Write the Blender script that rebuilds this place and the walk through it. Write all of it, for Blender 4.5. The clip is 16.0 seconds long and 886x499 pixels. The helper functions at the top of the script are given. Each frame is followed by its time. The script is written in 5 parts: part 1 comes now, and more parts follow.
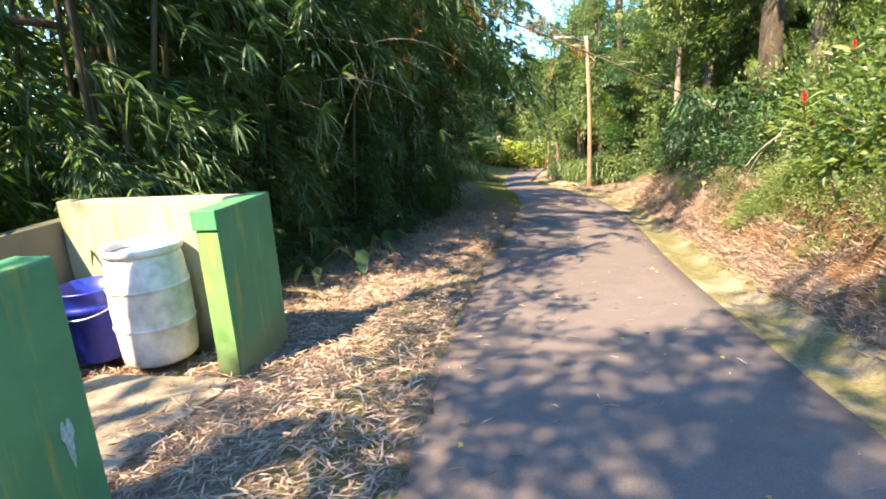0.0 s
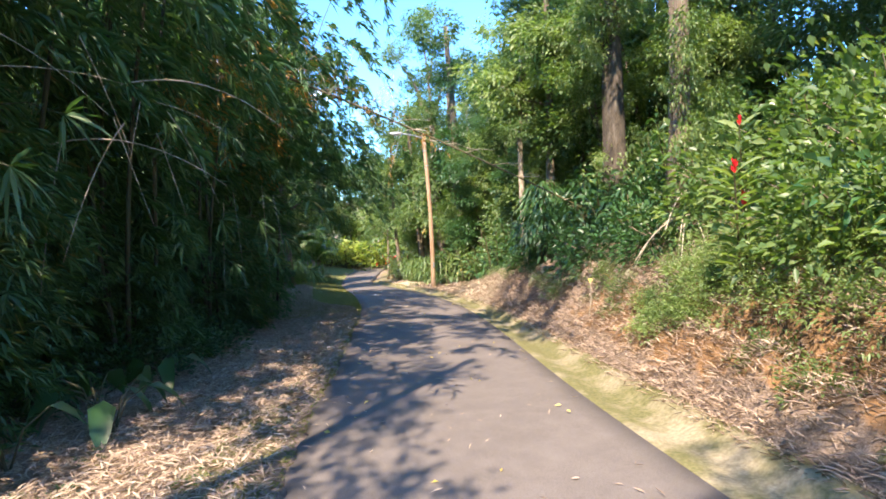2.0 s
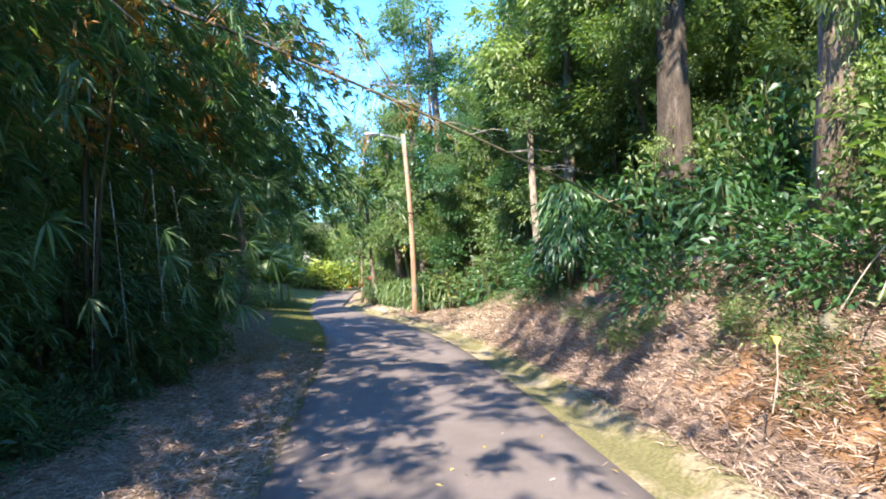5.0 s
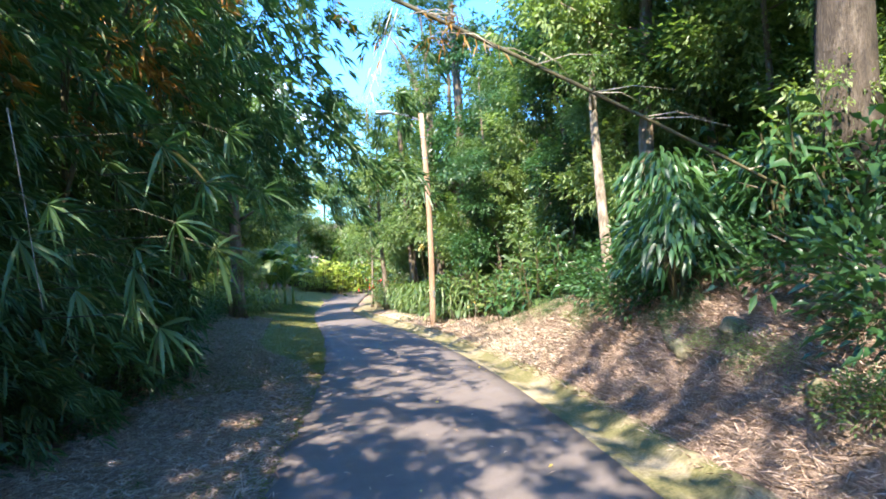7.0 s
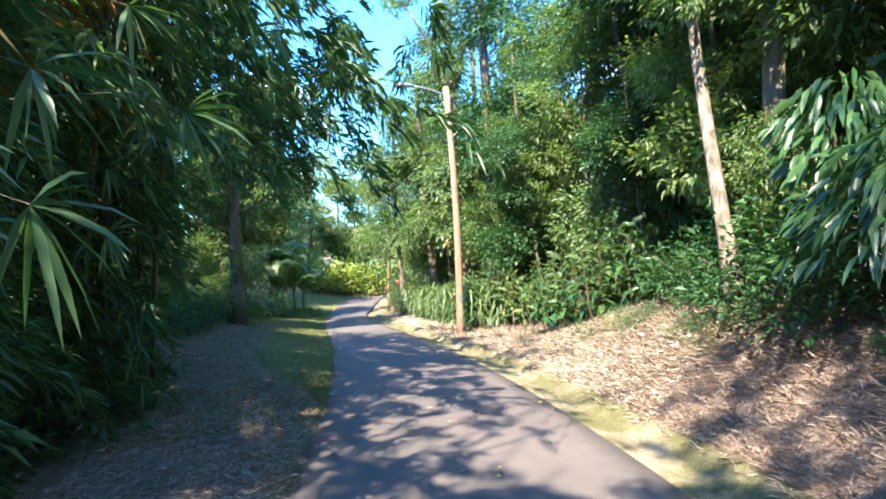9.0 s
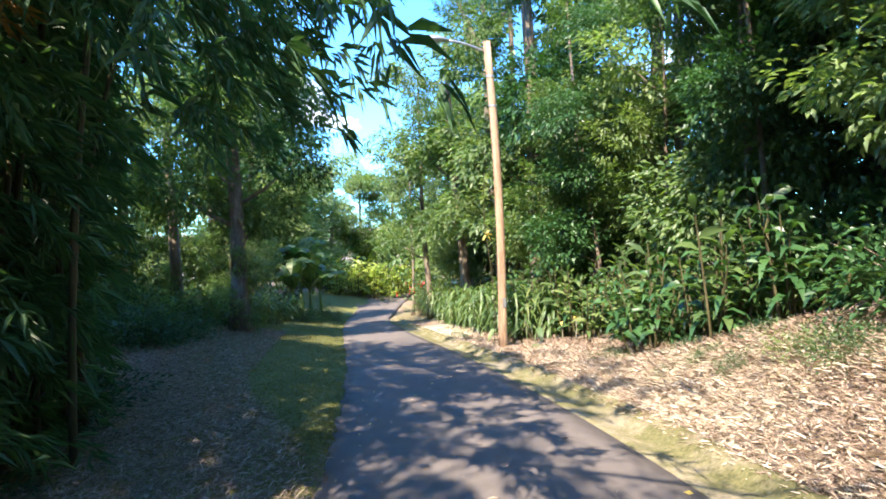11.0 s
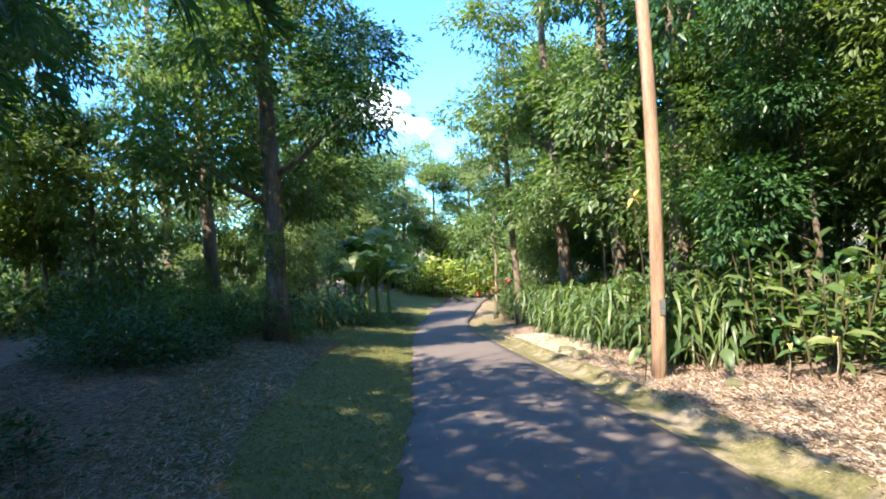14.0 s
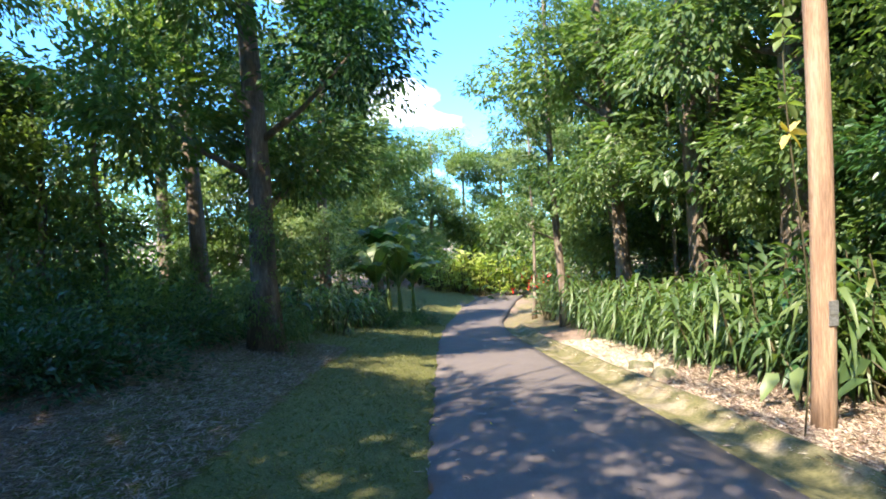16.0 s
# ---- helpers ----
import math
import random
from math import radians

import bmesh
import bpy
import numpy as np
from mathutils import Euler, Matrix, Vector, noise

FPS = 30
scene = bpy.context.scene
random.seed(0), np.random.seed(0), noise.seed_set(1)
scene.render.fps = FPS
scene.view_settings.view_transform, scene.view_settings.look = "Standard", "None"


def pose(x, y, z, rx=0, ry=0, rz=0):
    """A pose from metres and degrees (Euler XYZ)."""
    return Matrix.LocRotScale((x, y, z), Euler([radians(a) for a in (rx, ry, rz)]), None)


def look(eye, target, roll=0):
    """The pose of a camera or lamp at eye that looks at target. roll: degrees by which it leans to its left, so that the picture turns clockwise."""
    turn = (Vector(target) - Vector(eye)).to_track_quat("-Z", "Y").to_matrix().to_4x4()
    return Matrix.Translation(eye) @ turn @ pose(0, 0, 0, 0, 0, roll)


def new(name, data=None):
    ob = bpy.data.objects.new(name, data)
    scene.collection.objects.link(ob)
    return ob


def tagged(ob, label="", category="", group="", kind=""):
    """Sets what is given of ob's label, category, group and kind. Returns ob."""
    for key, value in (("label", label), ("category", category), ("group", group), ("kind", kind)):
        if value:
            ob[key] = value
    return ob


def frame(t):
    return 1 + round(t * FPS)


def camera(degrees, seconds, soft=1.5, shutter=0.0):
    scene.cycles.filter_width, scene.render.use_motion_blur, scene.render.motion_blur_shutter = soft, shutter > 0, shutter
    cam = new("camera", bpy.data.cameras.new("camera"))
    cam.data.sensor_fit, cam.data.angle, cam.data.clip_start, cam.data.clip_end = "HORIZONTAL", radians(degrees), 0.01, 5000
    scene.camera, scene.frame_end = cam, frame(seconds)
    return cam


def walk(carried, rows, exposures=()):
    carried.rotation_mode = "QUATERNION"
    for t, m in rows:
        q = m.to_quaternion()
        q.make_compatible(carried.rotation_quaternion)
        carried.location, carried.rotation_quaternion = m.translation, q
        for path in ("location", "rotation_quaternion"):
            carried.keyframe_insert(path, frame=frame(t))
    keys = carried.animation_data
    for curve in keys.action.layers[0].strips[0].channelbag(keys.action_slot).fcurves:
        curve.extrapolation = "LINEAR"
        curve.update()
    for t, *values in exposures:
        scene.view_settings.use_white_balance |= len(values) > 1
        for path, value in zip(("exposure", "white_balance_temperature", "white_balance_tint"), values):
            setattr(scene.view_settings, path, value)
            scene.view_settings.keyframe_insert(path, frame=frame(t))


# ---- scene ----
cam = camera(77.3, 16.0, soft=1.8)
PATH = [
    (0, -0.240, 0.028, 1.508, 75.08, 3.23, -1.50),
    (0.5, -0.054, 0.838, 1.352, 79.33, 3.00, -8.39),
    (1, 0.063, 1.566, 1.243, 82.51, 2.51, -13.97),
    (1.5, 0.102, 2.172, 1.174, 83.55, 2.18, -16.21),
    (2, 0.153, 2.731, 1.131, 84.65, 2.10, -17.96),
    (2.5, 0.222, 3.263, 1.096, 85.41, 2.07, -19.48),
    (3, 0.316, 3.765, 1.055, 85.93, 2.05, -20.46),
    (5.5, 1.252, 7.463, 0.749, 86.67, 1.86, -20.46),
    (6, 1.451, 8.301, 0.680, 86.70, 1.77, -20.07),
    (6.5, 1.652, 9.081, 0.598, 86.77, 1.69, -19.72),
    (7, 1.766, 9.814, 0.515, 86.90, 1.57, -19.37),
    (7.5, 1.926, 10.564, 0.426, 87.04, 1.49, -19.05),
    (8, 2.035, 11.265, 0.328, 87.15, 1.51, -18.75),
    (8.5, 2.160, 11.921, 0.251, 87.17, 1.68, -18.42),
    (9, 2.282, 12.592, 0.212, 87.14, 1.87, -17.87),
    (11.5, 2.979, 16.502, -0.262, 87.53, 1.74, -14.76),
    (12, 3.090, 17.342, -0.369, 87.61, 1.85, -14.08),
    (12.5, 3.185, 18.154, -0.463, 87.70, 1.96, -13.42),
    (13, 3.276, 18.926, -0.545, 87.79, 2.16, -11.67),
    (13.5, 3.376, 19.677, -0.637, 87.74, 2.36, -9.71),
    (14, 3.459, 20.432, -0.727, 87.65, 2.55, -7.83),
    (14.5, 3.546, 21.173, -0.814, 87.60, 2.60, -6.68),
    (15, 3.614, 21.886, -0.923, 87.57, 2.68, -5.74),
    (15.5, 3.721, 22.687, -1.014, 87.51, 2.74, -5.14),
    (16, 3.822, 23.428, -1.090, 87.46, 2.79, -4.72),
]
walk(cam, [(t, pose(x, y, z, rx, ry, rz)) for t, x, y, z, rx, ry, rz in PATH],
     exposures=[(0, 2.95, 9300, 17), (1.5, 2.7, 8300, 13), (3, 2.6, 7200, 16), (5.5, 2.9, 7000, 14), (9, 3.05, 6900, 10), (12.5, 2.65, 7400, 13), (16, 2.7, 7300, 12)])

# ---- light ----
SUN_FROM = Vector((-0.52, -0.62, 0.98)).normalized()
world = bpy.data.worlds.new("sky")
scene.world = world
world.use_nodes = True
wn, wl = world.node_tree.nodes, world.node_tree.links
sky = wn.new("ShaderNodeTexSky")
sky.sky_type = "NISHITA"
sky.sun_disc = False
sky.sun_elevation = math.asin(SUN_FROM.z)
sky.sun_rotation = math.atan2(SUN_FROM.x, SUN_FROM.y)
sky.air_density, sky.dust_density, sky.ozone_density = 1.0, 0.1, 6.0
wcoord = wn.new("ShaderNodeTexCoord")
wmap = wn.new("ShaderNodeMapping")
wmap.inputs["Scale"].default_value = (1.0, 1.0, 2.2)
cloud = wn.new("ShaderNodeTexNoise")
cloud.inputs["Scale"].default_value, cloud.inputs["Detail"].default_value = 3.2, 7
cramp = wn.new("ShaderNodeMapRange")
cramp.inputs["From Min"].default_value, cramp.inputs["From Max"].default_value = 0.6, 0.7
wmix = wn.new("ShaderNodeMix")
wmix.data_type = "RGBA"
wmix.inputs["B"].default_value = (5.5, 5.8, 6.2, 1)
wl.new(wcoord.outputs["Generated"], wmap.inputs["Vector"])
wl.new(wmap.outputs["Vector"], cloud.inputs["Vector"])
wl.new(cloud.outputs["Fac"], cramp.inputs["Value"])
wl.new(cramp.outputs["Result"], wmix.inputs["Factor"])
wtint = wn.new("ShaderNodeMix")
wtint.data_type, wtint.blend_type = "RGBA", "MULTIPLY"
wtint.inputs["Factor"].default_value = 1.0
wtint.inputs["B"].default_value = (0.27, 0.63, 0.97, 1)
wl.new(sky.outputs["Color"], wtint.inputs["A"])
wl.new(wtint.outputs["Result"], wmix.inputs["A"])
wl.new(wmix.outputs["Result"], wn["Background"].inputs["Color"])
wn["Background"].inputs["Strength"].default_value = 0.15
sun = new("sun", bpy.data.lights.new("sun", "SUN"))
sun.data.energy, sun.data.angle, sun.data.color = 2.6, radians(0.6), (1.0, 0.93, 0.82)
sun.matrix_world = look((0, 0, 30), Vector((0, 0, 30)) - SUN_FROM)

# ---- materials ----
def material(name, rough=0.7, metal=0.0, spec=0.5):
    m = bpy.data.materials.new(name)
    m.use_nodes = True
    b = m.node_tree.nodes["Principled BSDF"]
    b.inputs["Roughness"].default_value, b.inputs["Metallic"].default_value = rough, metal
    b.inputs["Specular IOR Level"].default_value = spec
    return m, m.node_tree.nodes, m.node_tree.links, b


def ramp_node(n, stops):
    r = n.new("ShaderNodeValToRGB")
    e = r.color_ramp.elements
    while len(e) < len(stops):
        e.new(0.5)
    for el, (p, c) in zip(e, stops):
        el.position, el.color = p, (*c, 1)
    return r


def noise_node(n, l, scale, detail=6, rough=0.6, stretch=None):
    tc = n.new("ShaderNodeTexCoord")
    nz = n.new("ShaderNodeTexNoise")
    nz.inputs["Scale"].default_value, nz.inputs["Detail"].default_value, nz.inputs["Roughness"].default_value = scale, detail, rough
    if stretch:
        mp = n.new("ShaderNodeMapping")
        mp.inputs["Scale"].default_value = stretch
        l.new(tc.outputs["Object"], mp.inputs["Vector"])
        l.new(mp.outputs["Vector"], nz.inputs["Vector"])
    else:
        l.new(tc.outputs["Object"], nz.inputs["Vector"])
    return nz


def mix_node(n, l, fac, a, b, mode="MIX"):
    mx = n.new("ShaderNodeMix")
    mx.data_type, mx.blend_type = "RGBA", mode
    for key, v in (("Factor", fac), ("A", a), ("B", b)):
        if isinstance(v, (int, float)):
            mx.inputs[key].default_value = v
        elif isinstance(v, tuple):
            mx.inputs[key].default_value = (*v, 1)
        else:
            l.new(v, mx.inputs[key])
    return mx.outputs["Result"]


def bump_node(n, l, b, height, strength, dist):
    bp = n.new("ShaderNodeBump")
    bp.inputs["Strength"].default_value, bp.inputs["Distance"].default_value = strength, dist
    l.new(height, bp.inputs["Height"])
    l.new(bp.outputs["Normal"], b.inputs["Normal"])


def surface(name, stops, scale, fine=40.0, rough=0.85, bump=0.4, dist=0.02, stretch=None, metal=0.0, spec=0.3):
    """Two scales of noise: large tone from stops, fine grain and relief."""
    m, n, l, b = material(name, rough, metal, spec)
    big, small = noise_node(n, l, scale, stretch=stretch), noise_node(n, l, fine, stretch=stretch)
    r = ramp_node(n, stops)
    l.new(big.outputs["Fac"], r.inputs["Fac"])
    g = ramp_node(n, [(0.3, (0.6, 0.6, 0.6)), (0.7, (1.25, 1.25, 1.25))])
    l.new(small.outputs["Fac"], g.inputs["Fac"])
    l.new(mix_node(n, l, 1.0, r.outputs["Color"], g.outputs["Color"], "MULTIPLY"), b.inputs["Base Color"])
    bump_node(n, l, b, small.outputs["Fac"], bump, dist)
    return m


def leaf_material(name, stops, rough=0.42, through_light=0.3, spec=0.45):
    """Leaves: a tone for each leaf and each plant, light passing through."""
    m, n, l, b = material(name, rough, spec=spec)
    geo, info = n.new("ShaderNodeNewGeometry"), n.new("ShaderNodeObjectInfo")
    add = n.new("ShaderNodeMath")
    add.operation = "MULTIPLY_ADD"
    add.inputs[1].default_value = 0.72
    sc = n.new("ShaderNodeMath")
    sc.operation = "MULTIPLY"
    sc.inputs[1].default_value = 0.28
    l.new(info.outputs["Random"], sc.inputs[0])
    l.new(geo.outputs["Random Per Island"], add.inputs[0])
    l.new(sc.outputs[0], add.inputs[2])
    r = ramp_node(n, stops)
    l.new(add.outputs[0], r.inputs["Fac"])
    l.new(r.outputs["Color"], b.inputs["Base Color"])
    tr = n.new("ShaderNodeBsdfTranslucent")
    l.new(mix_node(n, l, 1.0, r.outputs["Color"], (1.7, 1.9, 0.7), "MULTIPLY"), tr.inputs["Color"])
    ms = n.new("ShaderNodeMixShader")
    ms.inputs["Fac"].default_value = through_light
    l.new(b.outputs["BSDF"], ms.inputs[1])
    l.new(tr.outputs["BSDF"], ms.inputs[2])
    l.new(ms.outputs["Shader"], n["Material Output"].inputs["Surface"])
    return m


M_LEAF = leaf_material("broad_leaf", [(0.0, (0.044, 0.085, 0.034)), (0.5, (0.085, 0.148, 0.054)), (0.92, (0.145, 0.205, 0.072)), (1.0, (0.22, 0.22, 0.08))], through_light=0.38)
M_LEAF_PALE = leaf_material("pale_leaf", [(0.0, (0.095, 0.15, 0.058)), (0.5, (0.165, 0.23, 0.09)), (1.0, (0.25, 0.32, 0.14))], through_light=0.38)
M_LEAF_DARK = leaf_material("dark_leaf", [(0.0, (0.022, 0.065, 0.025)), (0.6, (0.04, 0.105, 0.036)), (1.0, (0.07, 0.15, 0.048))], rough=0.36, through_light=0.25)
M_LEAF_SUN = leaf_material("yellow_green_leaf", [(0.0, (0.15, 0.23, 0.04)), (0.5, (0.24, 0.31, 0.07)), (1.0, (0.38, 0.38, 0.12))])
M_BAMBOO = leaf_material("bamboo_leaf", [(0.0, (0.04, 0.095, 0.042)), (0.55, (0.07, 0.15, 0.065)), (0.9, (0.12, 0.2, 0.085)), (0.97, (0.26, 0.22, 0.1)), (1.0, (0.32, 0.26, 0.14))], through_light=0.35)
M_BAMBOO_DRY = leaf_material("dry_bamboo_leaf", [(0.0, (0.3, 0.13, 0.03)), (0.5, (0.4, 0.2, 0.05)), (1.0, (0.34, 0.25, 0.1))])
M_LITTER = leaf_material("leaf_litter", [(0.0, (0.17, 0.115, 0.09)), (0.4, (0.35, 0.255, 0.2)), (0.75, (0.5, 0.395, 0.32)), (1.0, (0.64, 0.55, 0.46))], rough=0.8, through_light=0.05, spec=0.2)
# Bleached leaves, made paler still for the sun on the right verge
M_BLEACHED_SUNLIT = leaf_material("bleached_sunlit_litter", [(0.0, (0.38, 0.3, 0.22)), (0.5, (0.58, 0.5, 0.4)), (1.0, (0.7, 0.64, 0.55))], rough=0.85, through_light=0.05, spec=0.15)
M_GRASS = leaf_material("grass_blade", [(0.0, (0.08, 0.105, 0.035)), (0.6, (0.17, 0.18, 0.065)), (1.0, (0.32, 0.28, 0.13))], rough=0.6)
M_RED = leaf_material("red_bract", [(0.0, (0.6, 0.01, 0.02)), (1.0, (0.75, 0.03, 0.05))])
M_YELLOW = leaf_material("yellowed_leaf", [(0.0, (0.5, 0.36, 0.07)), (1.0, (0.62, 0.5, 0.2))])
M_BARK = surface("bark", [(0.3, (0.1, 0.075, 0.055)), (0.55, (0.22, 0.17, 0.13)), (0.75, (0.34, 0.29, 0.23))], 2.2, 16, 0.9, 0.8, 0.03, (3, 3, 0.6))
M_BARK_DARK = surface("dark_mottled_bark", [(0.3, (0.045, 0.036, 0.028)), (0.55, (0.1, 0.08, 0.062)), (0.75, (0.2, 0.17, 0.135))], 3.0, 18, 0.9, 0.9, 0.03, (3, 3, 0.8))
M_BARK_PALE = surface("pale_bark", [(0.35, (0.1, 0.085, 0.06)), (0.52, (0.27, 0.22, 0.17)), (0.72, (0.44, 0.39, 0.32))], 4, 20, 0.9, 0.6, 0.02, (3, 3, 0.7))
M_CULM = surface("bamboo_culm", [(0.3, (0.05, 0.045, 0.025)), (0.6, (0.1, 0.088, 0.045)), (0.8, (0.18, 0.15, 0.085))], 2, 20, 0.5, 0.2, 0.01, (2, 2, 0.4))
M_TWIG = surface("dry_twig", [(0.3, (0.3, 0.25, 0.19)), (0.7, (0.5, 0.44, 0.36))], 3, 20, 0.85, 0.3, 0.01)
M_POLE = surface("weathered_pole_wood", [(0.3, (0.22, 0.13, 0.085)), (0.5, (0.4, 0.26, 0.17)), (0.75, (0.52, 0.4, 0.3))], 1.6, 22, 0.8, 0.5, 0.012, (5, 5, 0.35))
M_METAL = surface("dull_aluminium", [(0.3, (0.45, 0.46, 0.47)), (0.7, (0.6, 0.6, 0.6))], 4, 40, 0.45, 0.05, 0.004, metal=0.8)
M_GLASS = surface("lamp_lens", [(0.3, (0.5, 0.5, 0.45)), (0.7, (0.6, 0.6, 0.55))], 4, 40, 0.2, 0.02, 0.002)
M_CABLE = surface("black_cable", [(0.3, (0.02, 0.02, 0.02)), (0.7, (0.04, 0.04, 0.04))], 4, 40, 0.6, 0.05, 0.004)
M_STONE = surface("mossy_stone", [(0.3, (0.07, 0.09, 0.03)), (0.5, (0.16, 0.15, 0.09)), (0.7, (0.26, 0.23, 0.17))], 5, 30, 0.95, 0.7, 0.03)
M_SLAB = surface("worn_concrete", [(0.3, (0.18, 0.14, 0.1)), (0.5, (0.3, 0.25, 0.19)), (0.75, (0.42, 0.37, 0.3))], 2.4, 30, 0.9, 0.4, 0.012)
M_WHITE = surface("white_plastic", [(0.3, (0.64, 0.62, 0.55)), (0.5, (0.72, 0.71, 0.67)), (0.75, (0.74, 0.74, 0.71))], 2, 6, 0.4, 0.03, 0.004, spec=0.5)
M_BLUE = surface("blue_plastic", [(0.3, (0.006, 0.02, 0.24)), (0.7, (0.01, 0.035, 0.38))], 4, 30, 0.35, 0.03, 0.003, spec=0.5)
M_ROOF = surface("rusty_roof", [(0.3, (0.3, 0.12, 0.06)), (0.7, (0.45, 0.2, 0.11))], 2, 20, 0.7)
M_PLASTER = surface("pale_plaster", [(0.3, (0.5, 0.48, 0.42)), (0.7, (0.66, 0.63, 0.56))], 2, 20, 0.9)


def painted_wall(name, paint, grime, low):
    """Old paint: green run-off below the top, mould near the ground, worn through in spots."""
    m, n, l, b = material(name, 0.55)
    big, small = noise_node(n, l, 3.0), noise_node(n, l, 22.0)
    streak = noise_node(n, l, 5.0, stretch=(2.2, 2.2, 0.22))
    r = ramp_node(n, [(0.35, tuple(c * 0.8 for c in paint)), (0.65, paint)])
    l.new(big.outputs["Fac"], r.inputs["Fac"])
    s = ramp_node(n, [(0.56, (0, 0, 0)), (0.7, (0.8, 0.8, 0.8))])
    l.new(streak.outputs["Fac"], s.inputs["Fac"])
    c1 = mix_node(n, l, s.outputs["Color"], r.outputs["Color"], grime)
    tc = n.new("ShaderNodeTexCoord")
    sep = n.new("ShaderNodeSeparateXYZ")
    l.new(tc.outputs["Object"], sep.inputs["Vector"])
    mr = n.new("ShaderNodeMapRange")
    mr.inputs["From Min"].default_value, mr.inputs["From Max"].default_value = 0.34, -0.06
    mad = n.new("ShaderNodeMath")
    mad.operation = "MULTIPLY_ADD"
    mad.inputs[1].default_value, mad.inputs[2].default_value = -0.35, 0.17
    l.new(small.outputs["Fac"], mad.inputs[0])
    ad = n.new("ShaderNodeMath")
    l.new(sep.outputs["Z"], ad.inputs[0])
    l.new(mad.outputs[0], ad.inputs[1])
    l.new(ad.outputs[0], mr.inputs["Value"])
    c2 = mix_node(n, l, mr.outputs["Result"], c1, low)
    l.new(c2, b.inputs["Base Color"])
    bump_node(n, l, b, small.outputs["Fac"], 0.25, 0.008)
    return m


M_GREEN = painted_wall("green_paint", (0.055, 0.3, 0.13), (0.32, 0.34, 0.07), (0.24, 0.22, 0.1))
# Wall end: yellow stains, with the sun on it painted as brighter green
M_GREEN_SUNLIT = painted_wall("stained_sunlit_green_paint", (0.16, 0.36, 0.12), (0.5, 0.42, 0.05), (0.1, 0.11, 0.06))
# Back wall: mould, and the enclosure's shade put into a darker plaster
M_MOULD_SHADE = painted_wall("mouldy_shaded_plaster", (0.13, 0.125, 0.085), (0.07, 0.075, 0.045), (0.06, 0.06, 0.04))
M_CREAM = painted_wall("stained_cream_plaster", (0.42, 0.4, 0.27), (0.16, 0.16, 0.09), (0.12, 0.12, 0.07))


def ground_material():
    """Leaf mould, with grass and clay where the attributes say."""
    m, n, l, b = material("forest_floor", 0.95, spec=0.15)
    big, mid, small = noise_node(n, l, 0.7), noise_node(n, l, 5.0), noise_node(n, l, 38.0, 8, 0.7)
    litter = ramp_node(n, [(0.3, (0.11, 0.078, 0.06)), (0.5, (0.26, 0.19, 0.148)), (0.72, (0.43, 0.335, 0.265))])
    l.new(small.outputs["Fac"], litter.inputs["Fac"])
    grass = ramp_node(n, [(0.3, (0.09, 0.095, 0.035)), (0.5, (0.16, 0.165, 0.06)), (0.75, (0.27, 0.24, 0.11))])
    l.new(small.outputs["Fac"], grass.inputs["Fac"])
    clay = ramp_node(n, [(0.35, (0.13, 0.075, 0.04)), (0.6, (0.3, 0.17, 0.09)), (0.75, (0.4, 0.26, 0.15))])
    l.new(mid.outputs["Fac"], clay.inputs["Fac"])
    def mask(att, lo, hi):
        a = n.new("ShaderNodeAttribute")
        a.attribute_name = att
        ad = n.new("ShaderNodeMath")
        l.new(a.outputs["Fac"], ad.inputs[0])
        l.new(mid.outputs["Fac"], ad.inputs[1])
        r = n.new("ShaderNodeMapRange")
        r.inputs["From Min"].default_value, r.inputs["From Max"].default_value = lo, hi
        l.new(ad.outputs[0], r.inputs["Value"])
        return r.outputs["Result"]
    c = mix_node(n, l, mask("grass", 0.85, 1.15), litter.outputs["Color"], grass.outputs["Color"])
    c = mix_node(n, l, mask("clay", 0.9, 1.1), c, clay.outputs["Color"])
    # Pale sand of the right verge; its bright sun is partly in the colour
    sunlit_sand = ramp_node(n, [(0.3, (0.3, 0.23, 0.165)), (0.5, (0.5, 0.42, 0.32)), (0.72, (0.64, 0.57, 0.46))])
    l.new(small.outputs["Fac"], sunlit_sand.inputs["Fac"])
    c = mix_node(n, l, mask("pale", 0.9, 1.15), c, sunlit_sand.outputs["Color"])
    tone = ramp_node(n, [(0.35, (0.62, 0.6, 0.58)), (0.5, (1, 1, 1)), (0.66, (1.25, 1.2, 1.12))])
    l.new(mix_node(n, l, 0.5, big.outputs["Color"], mid.outputs["Color"]), tone.inputs["Fac"])
    c = mix_node(n, l, 1.0, c, tone.outputs["Color"], "MULTIPLY")
    l.new(c, b.inputs["Base Color"])
    bump_node(n, l, b, small.outputs["Fac"], 0.9, 0.04)
    return m


def asphalt_material():
    m, n, l, b = material("old_asphalt", 0.82, spec=0.35)
    big, mid, small = noise_node(n, l, 0.5), noise_node(n, l, 4.0), noise_node(n, l, 130.0, 3, 0.7)
    r = ramp_node(n, [(0.3, (0.105, 0.088, 0.08)), (0.55, (0.155, 0.131, 0.12)), (0.75, (0.2, 0.172, 0.158))])
    mx = mix_node(n, l, 0.5, big.outputs["Color"], mid.outputs["Color"])
    l.new(mx, r.inputs["Fac"])
    g = ramp_node(n, [(0.3, (0.6, 0.6, 0.6)), (0.7, (1.35, 1.35, 1.35))])
    l.new(small.outputs["Fac"], g.inputs["Fac"])
    l.new(mix_node(n, l, 1.0, r.outputs["Color"], g.outputs["Color"], "MULTIPLY"), b.inputs["Base Color"])
    bump_node(n, l, b, small.outputs["Fac"], 0.5, 0.006)
    return m


